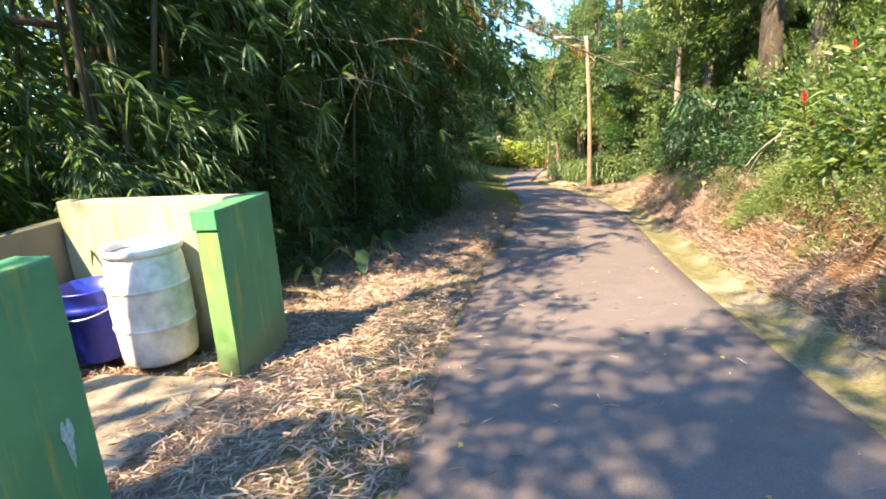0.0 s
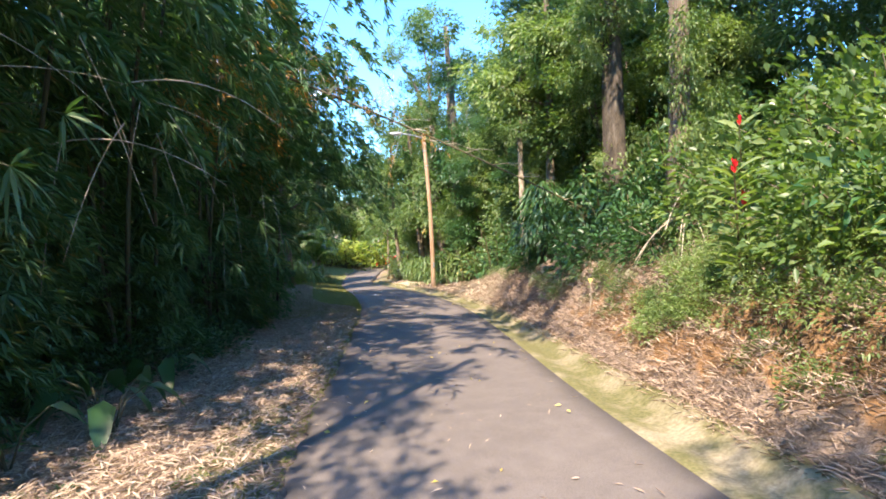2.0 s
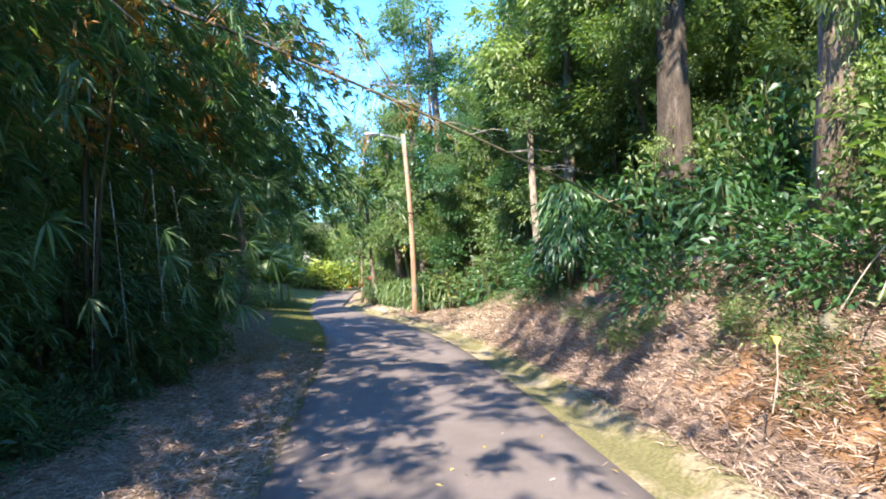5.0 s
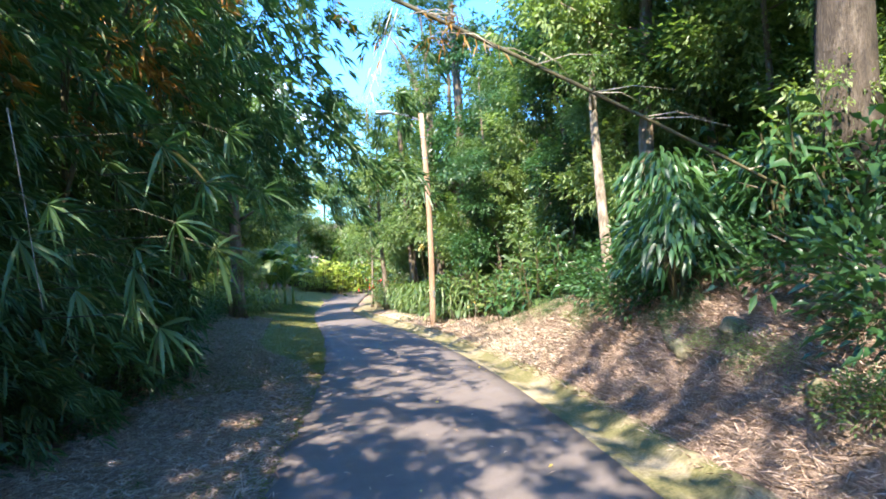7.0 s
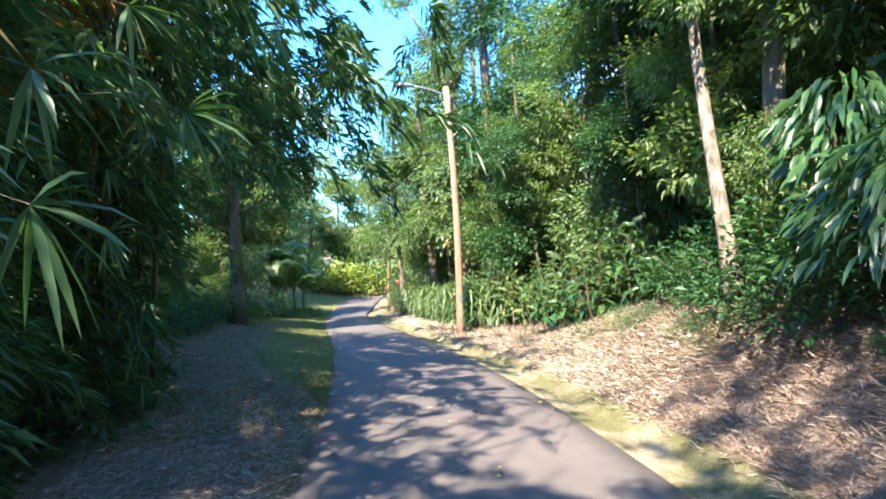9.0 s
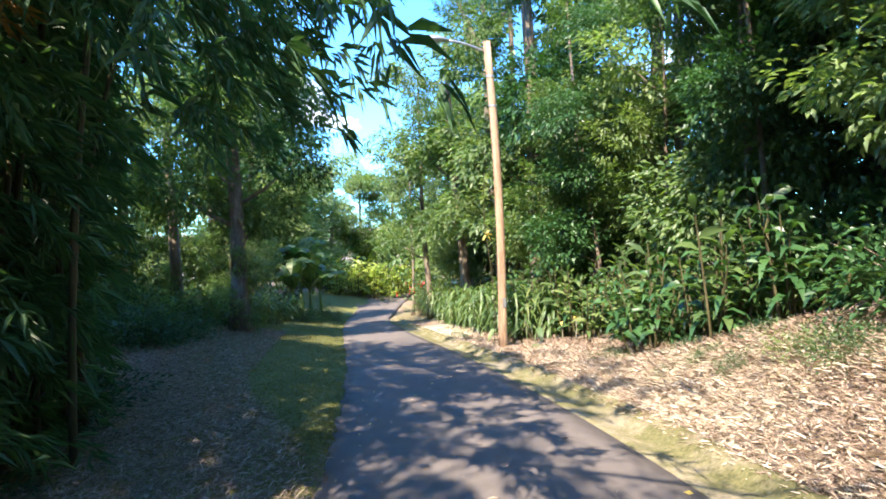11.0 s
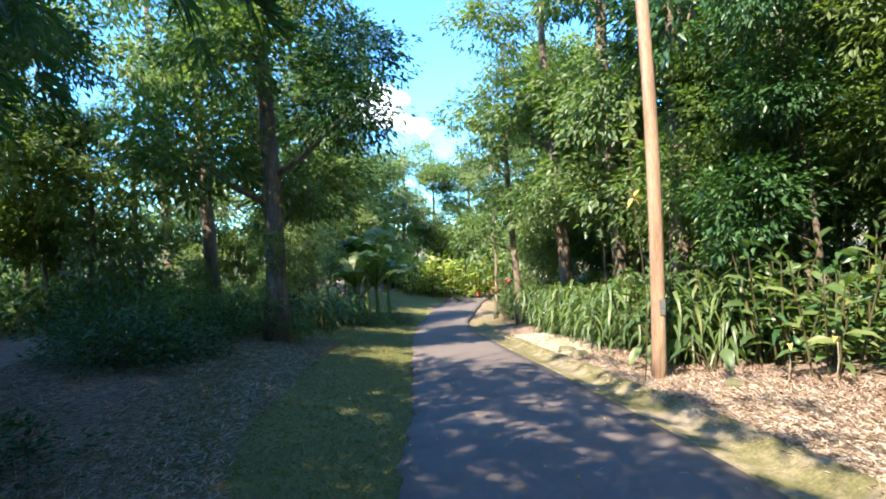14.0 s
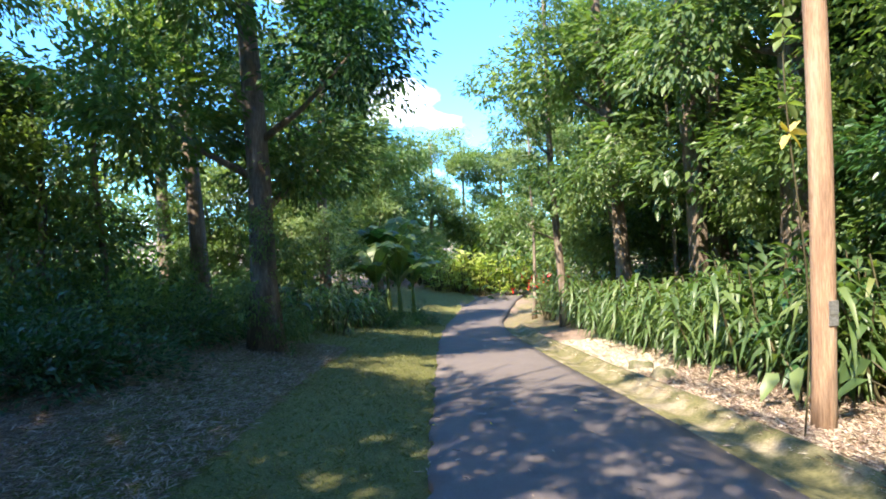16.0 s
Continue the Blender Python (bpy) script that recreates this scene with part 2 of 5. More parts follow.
def gutter_material():
    """Concrete overgrown with moss and algae in patches."""
    m, n, l, b = material("mossy_concrete", 0.95, spec=0.2)
    mid, small = noise_node(n, l, 1.8), noise_node(n, l, 30.0)
    conc = ramp_node(n, [(0.3, (0.2, 0.165, 0.11)), (0.7, (0.36, 0.3, 0.205))])
    moss = ramp_node(n, [(0.3, (0.085, 0.085, 0.035)), (0.7, (0.2, 0.18, 0.085))])
    for q in (conc, moss):
        l.new(small.outputs["Fac"], q.inputs["Fac"])
    f = n.new("ShaderNodeMapRange")
    f.inputs["From Min"].default_value, f.inputs["From Max"].default_value = 0.36, 0.54
    l.new(mid.outputs["Fac"], f.inputs["Value"])
    l.new(mix_node(n, l, f.outputs["Result"], conc.outputs["Color"], moss.outputs["Color"]), b.inputs["Base Color"])
    bump_node(n, l, b, small.outputs["Fac"], 0.7, 0.02)
    return m


M_GROUND, M_ASPHALT, M_GUTTER = ground_material(), asphalt_material(), gutter_material()

# ---- plan ----
LEFT_Y = [-40, 0, 2.7, 5, 8.3, 10.1, 14.75, 17.8, 22, 28, 33, 40, 48, 56, 60, 64, 70]
LEFT_X = [-4, -0.72, -0.48, -0.15, 0.46, 0.9, 1.85, 2.5, 3.25, 3.98, 4.35, 4.9, 5.85, 7.2, 8.4, 10.2, 14]
RIGHT_Y = [-40, 0, 2.9, 4.5, 7.8, 9.3, 13.4, 17, 21, 25, 29, 35, 41, 47, 55, 60, 63, 70]
RIGHT_X = [-1.5, 1.7, 2.16, 2.5, 3.2, 3.6, 4.65, 5.45, 6.1, 6.5, 6.75, 6.95, 7.3, 8.1, 10, 11.6, 12.8, 17]


def soft_line(ys, xs):
    fine = np.arange(-45, 75, 0.25)
    v = np.interp(fine, ys, xs)
    k = np.ones(13) / 13
    return fine, np.convolve(np.pad(v, 6, mode="edge"), k, mode="valid")


LFINE, RFINE = soft_line(LEFT_Y, LEFT_X), soft_line(RIGHT_Y, RIGHT_X)


def left_edge(y):
    return np.interp(y, *LFINE)


def right_edge(y):
    return np.interp(y, *RFINE)


def step(a, b, v):
    q = np.clip((v - a) / (b - a), 0, 1)
    return q * q * (3 - 2 * q)


def wobble(x, y):
    return (np.sin(x * 1.7 + 0.6 * np.sin(y * 1.1)) * np.sin(y * 1.3 + 1.2 * np.sin(x * 0.7)) * 0.5
            + np.sin(x * 4.1 + y * 2.3) * np.sin(y * 3.7 - x * 1.9) * 0.25 + np.sin(x * 9.3 - y * 4.0) * np.sin(y * 8.1 + x * 3.0) * 0.12)


def road_z(y):
    return -0.1 - 0.1125 * np.clip(y, -12, 54) - 0.02 * np.clip(y - 54, 0, 60) - 0.02 * np.clip(y + 12, -60, 0)


def bank_height(y):
    return 0.15 + 0.8 * (1 - step(18, 26, y)) - 0.1 * step(26, 30, y)


def ground_z(x, y):
    x, y = np.asarray(x, float), np.asarray(y, float)
    z = road_z(y)
    dr, dl = x - right_edge(y), left_edge(y) - x
    h = bank_height(y)
    steep = 1 - step(8, 11, y)
    face = 0.55 * step(0.5, 1.15, dr) + 0.45 * step(1.2, 1.42, dr) + 0.12 * step(1.4, 2.4, dr)
    z = z + h * (face * steep + step(0.5, 1.6, dr) * (1 - steep))
    z = z + np.clip(dr - 1.5, 0, 2.5) * (0.12 + 0.43 * (1 - step(15, 24, y))) + np.clip(dr - 4.0, 0, 11) * (0.12 + 0.1 * (1 - step(17, 27, y))) + 0.05 * np.clip(dr - 15.5, 0, 40)
    rise = step(22, 34, y)
    z = z + np.clip(dl - 0.3, 0, 6) * (0.2 * rise - 0.035 * (1 - rise))
    z = z + wobble(x, y) * 0.12 * np.clip(step(0.6, 1.6, dr) + step(0.6, 4, dl) * 0.5, 0, 1)
    cut = step(0.6, 0.95, dr) * (1 - step(1.5, 2.1, dr)) * (1 - step(11, 14, y))
    z = z + cut * (0.16 * np.sin(y * 5.3 + 2 * np.sin(x * 4)) * np.sin(x * 7.1 + y) + 0.08 * np.sin(y * 13 + x * 5))
    on_road = (dr < 0.55) & (dl < -0.02)
    return np.where(on_road, z - 0.14, np.where((dl >= -0.02) & (dl < 0.5), z - 0.02 + 0.02 * step(0, 0.5, dl), z))


def gz(x, y):
    return float(ground_z(x, y))


# ---- mesh helpers ----
def mesh_of(name, verts, faces, mat, smooth=False):
    me = bpy.data.meshes.new(name)
    if isinstance(faces, np.ndarray):
        k = faces.shape[1]
        me.vertices.add(len(verts))
        me.vertices.foreach_set("co", np.asarray(verts, np.float32).ravel())
        me.loops.add(faces.size)
        me.loops.foreach_set("vertex_index", faces.astype(np.int32).ravel())
        me.polygons.add(len(faces))
        me.polygons.foreach_set("loop_start", np.arange(0, faces.size, k, dtype=np.int32))
        me.update(calc_edges=True)
    else:
        me.from_pydata([tuple(v) for v in verts], [], faces)
    me.materials.append(mat)
    if smooth:
        me.polygons.foreach_set("use_smooth", np.ones(len(me.polygons), bool))
    return me


def thing(name, place, label, category, group="", data=None, turn=0.0, size=1.0, kind=""):
    ob = new(name, data)
    ob.location = place
    ob.rotation_euler = (0, 0, turn)
    ob.scale = (size, size, size)
    return tagged(ob, label, category, group, kind)


def piece(name, me, parent, at=(0, 0, 0), turn=(0, 0, 0), size=(1, 1, 1), label=""):
    ob = new(name, me)
    ob.parent = parent
    ob.location, ob.rotation_euler, ob.scale = at, turn, size
    return tagged(ob, label) if label else ob


def part(name, bm, mat, parent, label="", smooth=False):
    me = bpy.data.meshes.new(name)
    bm.to_mesh(me)
    bm.free()
    me.materials.append(mat)
    if smooth:
        me.polygons.foreach_set("use_smooth", np.ones(len(me.polygons), bool))
    return piece(name, me, parent, label=label)


def tube(points, radii, sides=8, wave=0.0, seed=0):
    """A tapered tube along points: vertices and quads, open ends closed by fans of one polygon."""
    rng = np.random.default_rng(seed)
    pts = np.asarray(points, float)
    tang = np.gradient(pts, axis=0)
    tang /= np.linalg.norm(tang, axis=1, keepdims=True) + 1e-9
    ref = np.array([1.0, 0.2, 0.0]) if abs(tang[0][2]) > 0.6 else np.array([0.0, 0.0, 1.0])
    verts, faces = [], []
    bulge = 1 + wave * rng.normal(size=sides)
    for i, (p, tg) in enumerate(zip(pts, tang)):
        u = np.cross(ref, tg)
        u /= np.linalg.norm(u) + 1e-9
        v = np.cross(tg, u)
        for s in range(sides):
            a = 2 * math.pi * s / sides
            r = radii[i] * bulge[s] * (1 + wave * 0.4 * rng.normal())
            verts.append(p + r * (math.cos(a) * u + math.sin(a) * v))
    for i in range(len(pts) - 1):
        for s in range(sides):
            a, b = i * sides + s, i * sides + (s + 1) % sides
            faces.append((a, b, b + sides, a + sides))
    faces.append(tuple(range(sides))[::-1])
    faces.append(tuple(range((len(pts) - 1) * sides, len(pts) * sides)))
    return verts, faces


def joined(shapes):
    verts, faces = [], []
    for v, f in shapes:
        k = len(verts)
        verts += list(v)
        faces += [tuple(i + k for i in q) for q in f]
    return verts, faces


def leaf_arrays(base, way, length, width, rng, droop=0.25, bent=False):
    """Folded leaves at base (n,3), along way (n,3); bent ones curve down along their length."""
    n = len(base)
    way = way / (np.linalg.norm(way, axis=1, keepdims=True) + 1e-9)
    rnd = rng.normal(size=(n, 3)) * 0.45 + np.array([0, 0, 1.0])
    side = np.cross(way, rnd)
    side /= np.linalg.norm(side, axis=1, keepdims=True) + 1e-9
    up = np.cross(side, way)
    L, W = np.broadcast_to(length, n)[:, None], np.broadcast_to(width, n)[:, None]
    down = np.array([0, 0, -1.0])
    if not bent:
        mid = base + way * L * 0.45
        tip = base + way * L + down * L * droop
        a, b = mid + side * W * 0.5 + up * W * 0.16, mid - side * W * 0.5 + up * W * 0.16
        v = np.stack([base, a, tip, b], 1).reshape(-1, 3)
        i = np.arange(n)[:, None] * 4
        return v, np.concatenate([i + [[0, 1, 2]], i + [[0, 2, 3]]], 0)
    m1, m2 = base + way * L * 0.3, base + way * L * 0.68 + down * L * droop * 0.35
    tip = base + way * L * 0.95 + down * L * droop
    a1, b1 = m1 + side * W * 0.48 + up * W * 0.15, m1 - side * W * 0.48 + up * W * 0.15
    a2, b2 = m2 + side * W * 0.36 + up * W * 0.12, m2 - side * W * 0.36 + up * W * 0.12
    v = np.stack([base, a1, m1, b1, a2, m2, b2, tip], 1).reshape(-1, 3)
    i = np.arange(n)[:, None] * 8
    tris = [(0, 1, 2), (0, 2, 3), (1, 4, 2), (4, 5, 2), (2, 5, 3), (5, 6, 3), (4, 7, 5), (5, 7, 6)]
    return v, np.concatenate([i + [q] for q in tris], 0)


def unit(rng, n):
    v = rng.normal(size=(n, 3))
    return v / np.linalg.norm(v, axis=1, keepdims=True)


def crown_mesh(name, mat, seed, clusters, per, leaf, spread=0.3, flat=0.8, hollow=0.45):
    """A crown of radius about 1 in clumps with gaps and an uneven outline. leaf: length as a share of the radius."""
    rng = np.random.default_rng(seed)
    d = unit(rng, clusters)
    r = hollow + (1 - hollow) * rng.random(clusters) ** 0.6
    lobes = 1 + 0.28 * np.sin(d[:, 0] * 3.1 + seed) * np.sin(d[:, 1] * 2.7 + seed * 2) + 0.15 * rng.normal(size=clusters)
    c = d * (r * lobes)[:, None] * np.array([1, 1, flat])
    k = np.repeat(np.arange(clusters), per)
    off = rng.normal(size=(len(k), 3)) * spread * 0.5 * np.array([1, 1, 0.65])
    base = c[k] + off
    way = off * 2.0 + c[k] * 0.5 + rng.normal(size=off.shape) * 0.25 + np.array([0, 0, -0.12])
    size = leaf * (0.7 + 0.6 * rng.random(len(k)))
    v, f = leaf_arrays(base, way, size, size * 0.42, rng)
    return mesh_of(name, v, f, mat)


# ---- ground, road, gutter ----
def graded(a, b, near, far_a, far_b, fine):
    mid = np.arange(a, b + 1e-6, fine)
    lo, hi, s = [], [], fine
    p = a
    while p > far_a:
        s *= 1.35
        p -= s
        lo.append(p)
    p, s = b, fine
    while p < far_b:
        s *= 1.35
        p += s
        hi.append(p)
    return np.array(lo[::-1] + list(mid) + hi)


def build_ground():
    xs, ys = graded(-7, 14, 0, -900, 900, 0.11), graded(-4, 46, 0, -900, 1200, 0.15)
    X, Y = np.meshgrid(xs, ys)
    Z = ground_z(X, Y)
    nx, ny = len(xs), len(ys)
    i = np.arange((ny - 1) * (nx - 1))
    i = i + i // (nx - 1)
    f = np.stack([i, i + 1, i + nx + 1, i + nx], 1)
    me = mesh_of("ground", np.stack([X, Y, Z], -1).reshape(-1, 3), f, M_GROUND, True)
    dl, dr = left_edge(Y) - X, X - right_edge(Y)
    grass = 0.36 * step(0.0, 0.2, dl) * (1 - step(0.6, 1.2, dl)) + 0.75 * step(19, 25, Y - dl * 1.2) * (dl > -0.1) * (1 - step(1.9, 4.0, dl - 0.25 * np.clip(Y - 26, 0, 12))) + 0.5 * step(38, 42, Y) * (dr > 0) + 0.2 * step(0, 0.4, dl) * (Y < 9)
    clay = 0.5 * step(0.75, 1.0, dr) * (1 - step(1.3, 1.7, dr)) * (1 - step(9, 12, Y)) + 0.22 * step(0.5, 0.9, dr) * (1 - step(1.2, 2.2, dr)) * (Y < 22)
    pale = 0.75 * step(0.4, 0.6, dr) * (1 - step(1.5, 2.1, dr)) * step(17, 21, Y) * (1 - step(36, 40, Y))
    for key, v in (("grass", grass), ("clay", clay), ("pale", pale)):
        me.attributes.new(key, "FLOAT", "POINT").data.foreach_set("value", v.astype(np.float32).ravel())
    tagged(new("ground", me), "leaf-strewn forest floor with grass verge and clay bank", "ground", kind="structure")


def strip(name, cols, ys, mat):
    """A sheet with a column of points for each function of y, giving x and z."""
    v, n = [], len(cols)
    for y in ys:
        v += [(cx(y), y, cz(y)) for cx, cz in cols]
    i = np.arange((len(ys) - 1) * (n - 1))
    i = i + i // (n - 1)
    return mesh_of(name, np.array(v), np.stack([i, i + 1, i + n + 1, i + n], 1), mat, True)


def build_road():
    ys = np.arange(-14, 72, 0.12)
    def ragged(y):
        return 0.05 * math.sin(y * 3.1) * math.sin(y * 1.3) + 0.03 * math.sin(y * 9.7 + 1)
    cols = [(lambda y: float(left_edge(y)) + ragged(y) - 0.02, lambda y: float(road_z(y)) - 0.1)]
    for s in (0.0, 0.1, 0.3, 0.5, 0.7, 0.9, 1.0):
        cols.append((lambda y, s=s: float(left_edge(y)) * (1 - s) + float(right_edge(y)) * s + (ragged(y) if s == 0 else 0),
                     lambda y, s=s: float(road_z(y)) + 0.03 * (1 - (2 * s - 1) ** 2)))
    cols.append((lambda y: float(right_edge(y)) + 0.01, lambda y: float(road_z(y)) - 0.1))
    tagged(new("road", strip("road", cols, ys, M_ASPHALT)), "narrow grey asphalt lane with sun-dappled worn surface", "road", kind="structure")
    prof = [(-0.02, -0.1), (0.0, -0.005), (0.12, -0.012), (0.3, -0.05), (0.44, -0.02), (0.56, 0.07), (0.66, 0.09), (0.74, -0.06)]
    cols = [(lambda y, d=d: float(right_edge(y)) + d + 0.02 * math.sin(y * 1.3 + d * 9) * (d > 0.05), lambda y, h=h: float(road_z(y)) + h + (0.005 * math.sin(y * 3.3 + h * 40) if h > -0.05 else 0)) for d, h in prof]
    tagged(new("gutter", strip("gutter", cols, np.arange(-14, 44, 0.12), M_GUTTER)), "mossy concrete roadside gutter, green and yellowish", "gutter", kind="structure")


build_ground()
build_road()

# ---- trees ----
CROWNS = [crown_mesh("crown", M_LEAF, 11, 96, 26, 0.125, 0.27), crown_mesh("crown", M_LEAF, 12, 88, 28, 0.12, 0.24), crown_mesh("crown", M_LEAF_PALE, 13, 92, 26, 0.125, 0.26),
          crown_mesh("crown", M_LEAF_DARK, 14, 96, 26, 0.125, 0.27)]
SPARSE = [crown_mesh("crown", M_LEAF, 21, 54, 24, 0.12, 0.21, hollow=0.3), crown_mesh("crown", M_LEAF_PALE, 22, 54, 24, 0.12, 0.21, hollow=0.3)]


def tree(x, y, height, radius, lean=(0, 0), crowns=6, spread=2.2, size=1.9, low=0.45, bark=None, kinds=(0, 1, 3), seed=0, label="tall forest tree with dark bark and dense green leaves", sparse=False, limbs=4, creeper=0):
    rng = np.random.default_rng(seed + 1000)
    z = gz(x, y) - 0.15
    root = thing("tree", (x, y, z), label, "tree", "roadside trees")
    s = np.linspace(0, 1, 9)
    sway = 0.18 * np.sin(s * 5 + seed)
    pts = np.stack([lean[0] * s + sway * s, lean[1] * s + 0.15 * np.cos(s * 4 + seed) * s, height * s], 1)
    rad = radius * (1 - 0.62 * s) * (1 + 0.55 * np.exp(-s * 22))
    v, f = tube(pts, rad, 10, 0.07, seed)
    piece("trunk", mesh_of("trunk", v, f, bark or M_BARK, True), root)
    pool = SPARSE if sparse else CROWNS
    for k in range(creeper):
        q = 0.06 + 0.05 * k
        piece("creeper", SPARSE[k % 2], root, [np.interp(q, s, pts[:, j]) + 0.3 * rng.normal() * (j < 2) for j in range(3)], (0, 0, k * 1.3), (0.5, 0.5, 0.7))
    for k in range(crowns):
        q = low + (1 - low) * (k + 0.5) / crowns
        base = np.array([np.interp(q * 0.92, s, pts[:, j]) for j in range(3)])
        a = k * 2.4 + seed
        out = spread * (0.35 + 0.65 * rng.random()) * (1.15 - 0.5 * abs(q - 0.6))
        tip = base + np.array([math.cos(a) * out, math.sin(a) * out, 0.6 + 0.9 * rng.random()])
        if k < limbs:
            mid = base * 0.5 + tip * 0.5 + np.array([0, 0, -0.15])
            lv, lf = tube([base, mid, tip], [radius * 0.32, radius * 0.2, radius * 0.07], 6, 0.05, seed + k)
            piece("limb", mesh_of("limb", lv, lf, bark or M_BARK, True), root)
        g = size * (0.6 + 0.45 * rng.random())
        piece("crown", pool[kinds[k % len(kinds)] % len(pool)], root, tip, (0.25 * rng.normal(), 0.25 * rng.normal(), rng.random() * 6.28), (g, g, g * 0.85))
    return root


# trees on the bank beside the road
tree(7.1, 10.7, 13, 0.2, (-0.1, 0.2), 4, 2.0, 1.5, 0.6, seed=2, sparse=True, creeper=5)
tree(8.4, 14.4, 14, 0.33, (0.1, 0.5), 7, 2.4, 1.8, 0.62, M_BARK_DARK, seed=3, creeper=9, label="thick forest tree with mottled creeper-clad trunk and high crown")
tree(8.7, 18.2, 12, 0.15, (0, 0.2), 7, 1.8, 1.5, 0.25, seed=44, sparse=True, creeper=4)
tree(7.55, 17.7, 8.5, 0.1, (1.1, 2.6), 6, 1.4, 1.1, 0.4, M_BARK_PALE, seed=4, label="slender leaning tree with pale bark and sparse leaves", sparse=True)
tree(11.6, 22, 13, 0.28, (0.1, 0.3), 8, 2.6, 2.1, 0.3, seed=5, creeper=4)
tree(10.7, 32.3, 14, 0.3, (-0.2, 0.4), 8, 2.4, 1.9, 0.25, seed=6)
tree(11.4, 26.5, 12, 0.14, (0.3, 0.2), 6, 2.0, 1.7, 0.3, seed=7, sparse=True)
tree(10.2, 38.5, 12, 0.24, (-0.6, 0.3), 8, 2.3, 1.8, 0.2, kinds=(2, 0, 2), seed=8, label="spreading tree with sunlit pale green crown")
tree(12.5, 45, 12, 0.25, (-0.5, 0), 8, 2.6, 2.1, 0.15, kinds=(2, 0, 1), seed=9)
tree(14.5, 53, 12, 0.25, (0, 0), 8, 2.6, 2.2, 0.12, kinds=(2, 1, 2), seed=10)
tree(13.5, 30, 13, 0.26, (0, 0), 7, 2.4, 2.1, 0.2, seed=11, sparse=True)
tree(13.8, 18, 13, 0.26, (0, 0), 7, 2.4, 2.1, 0.25, seed=12, sparse=True)
tree(11.0, 9.0, 12, 0.22, (0, 0), 7, 2.4, 2.0, 0.25, kinds=(2, 0, 1), seed=13)
tree(8.2, 6.2, 10, 0.16, (0, 0), 7, 1.9, 1.6, 0.2, kinds=(2, 1, 2), seed=14)
tree(16.5, 24, 14, 0.26, (0, 0), 7, 2.6, 2.4, 0.15, seed=16, sparse=True)
tree(16.0, 38, 14, 0.26, (0, 0), 7, 2.6, 2.4, 0.12, seed=17)
tree(9.4, 46.3, 9, 0.08, (0.2, 0), 4, 1.4, 1.2, 0.6, M_BARK_PALE, seed=45, sparse=True, label="slender pale-stemmed tree near the bend")
tree(9.3, 41.5, 11, 0.16, (-0.5, 0), 8, 1.9, 1.7, 0.25, kinds=(2, 0, 2), seed=47, sparse=True, label="sunlit pale green tree above the hedge")
tree(11.8, 36.5, 13, 0.2, (-0.3, 0), 8, 2.2, 2.0, 0.25, kinds=(2, 1, 0), seed=48, sparse=True, label="sunlit pale green tree above the hedge")


def forked_tree():
    """A tall bare trunk that forks high up into crooked limbs with small tufts."""
    x, y = 10.5, 35.3
    z = gz(x, y) - 0.15
    root = thing("tree", (x, y, z), "tall forked tree with crooked dark limbs and sparse tufts", "tree", "roadside trees")
    fork = np.array([-0.3, 0.0, 5.6 - z])
    s = np.linspace(0, 1, 9)[:, None]
    piece("trunk", mesh_of("trunk", *tube(fork * s + np.array([0.1, 0.05, 0]) * np.sin(s * 6), 0.24 - 0.08 * s[:, 0], 10, 0.06, 5), M_BARK, True), root)
    ends = ((-0.9, 0.6, 2.6, 0.15), (-2.3, 0.4, 4.2, 0.1), (0.4, 0.5, 4.8, 0.1), (-0.9, -0.4, 5.8, 0.08), (1.7, -0.3, 3.6, 0.09))
    for k, (a, b, c, r) in enumerate(ends):
        e = fork + np.array([a, b, c])
        m = fork * 0.5 + e * 0.5 + np.array([-0.25 * (-1) ** k, 0.1, 0.15])
        piece("limb", mesh_of("limb", *tube([fork, fork * 0.75 + m * 0.25 + 0.05, m, m * 0.5 + e * 0.5 + [0.12, 0, 0], e], [r, r * 0.9, r * 0.75, r * 0.5, r * 0.25], 7, 0.05, k), M_BARK, True), root)
        for q in range(2):
            piece("crown", SPARSE[k % 2], root, e + np.array([0.5 * q, 0.2, 0.5 * q - 0.2]), (0.2 * k, 0.3, k + 2.0 * q), (0.95, 0.95, 0.75))


forked_tree()
# three unseen trees added left of and behind the bins to dapple the lane
tree(-4.0, -3.0, 11, 0.2, (1.2, 0.3), 5, 2.2, 1.6, 0.5, seed=40, sparse=True)
tree(-3.6, -5.5, 12, 0.2, (0.9, 0.0), 8, 2.4, 1.7, 0.45, seed=41, sparse=True)
tree(-5.4, 2.0, 11, 0.17, (2.3, 0.9), 3, 1.9, 1.5, 0.55, seed=43, sparse=True, label="leaning tree with open crown, added behind the bins for shade")
tree(-3.6, 30.0, 12, 0.2, (0.3, 0.2), 6, 2.0, 1.7, 0.4, kinds=(0, 3, 0), seed=51)
# trees left of the grass
tree(1.18, 34.2, 12, 0.27, (0.1, 0.3), 13, 2.3, 1.5, 0.22, seed=20, label="leafy tree with mossy creeper-covered trunk on the grass edge", creeper=7)
tree(-1.3, 38.1, 11, 0.22, (0, 0.2), 8, 1.8, 1.6, 0.45, seed=21, sparse=True, creeper=3)
tree(0.9, 45.5, 12, 0.24, (0.3, 0), 10, 2.2, 1.9, 0.4, kinds=(0, 2, 1), seed=22)
tree(2.6, 56, 10, 0.24, (0.2, 0), 9, 2.2, 1.9, 0.12, kinds=(2, 0, 2), seed=23)
tree(-4.5, 44, 13, 0.25, (0, 0), 8, 2.3, 2.2, 0.1, kinds=(2, 0, 1), seed=25, sparse=True)
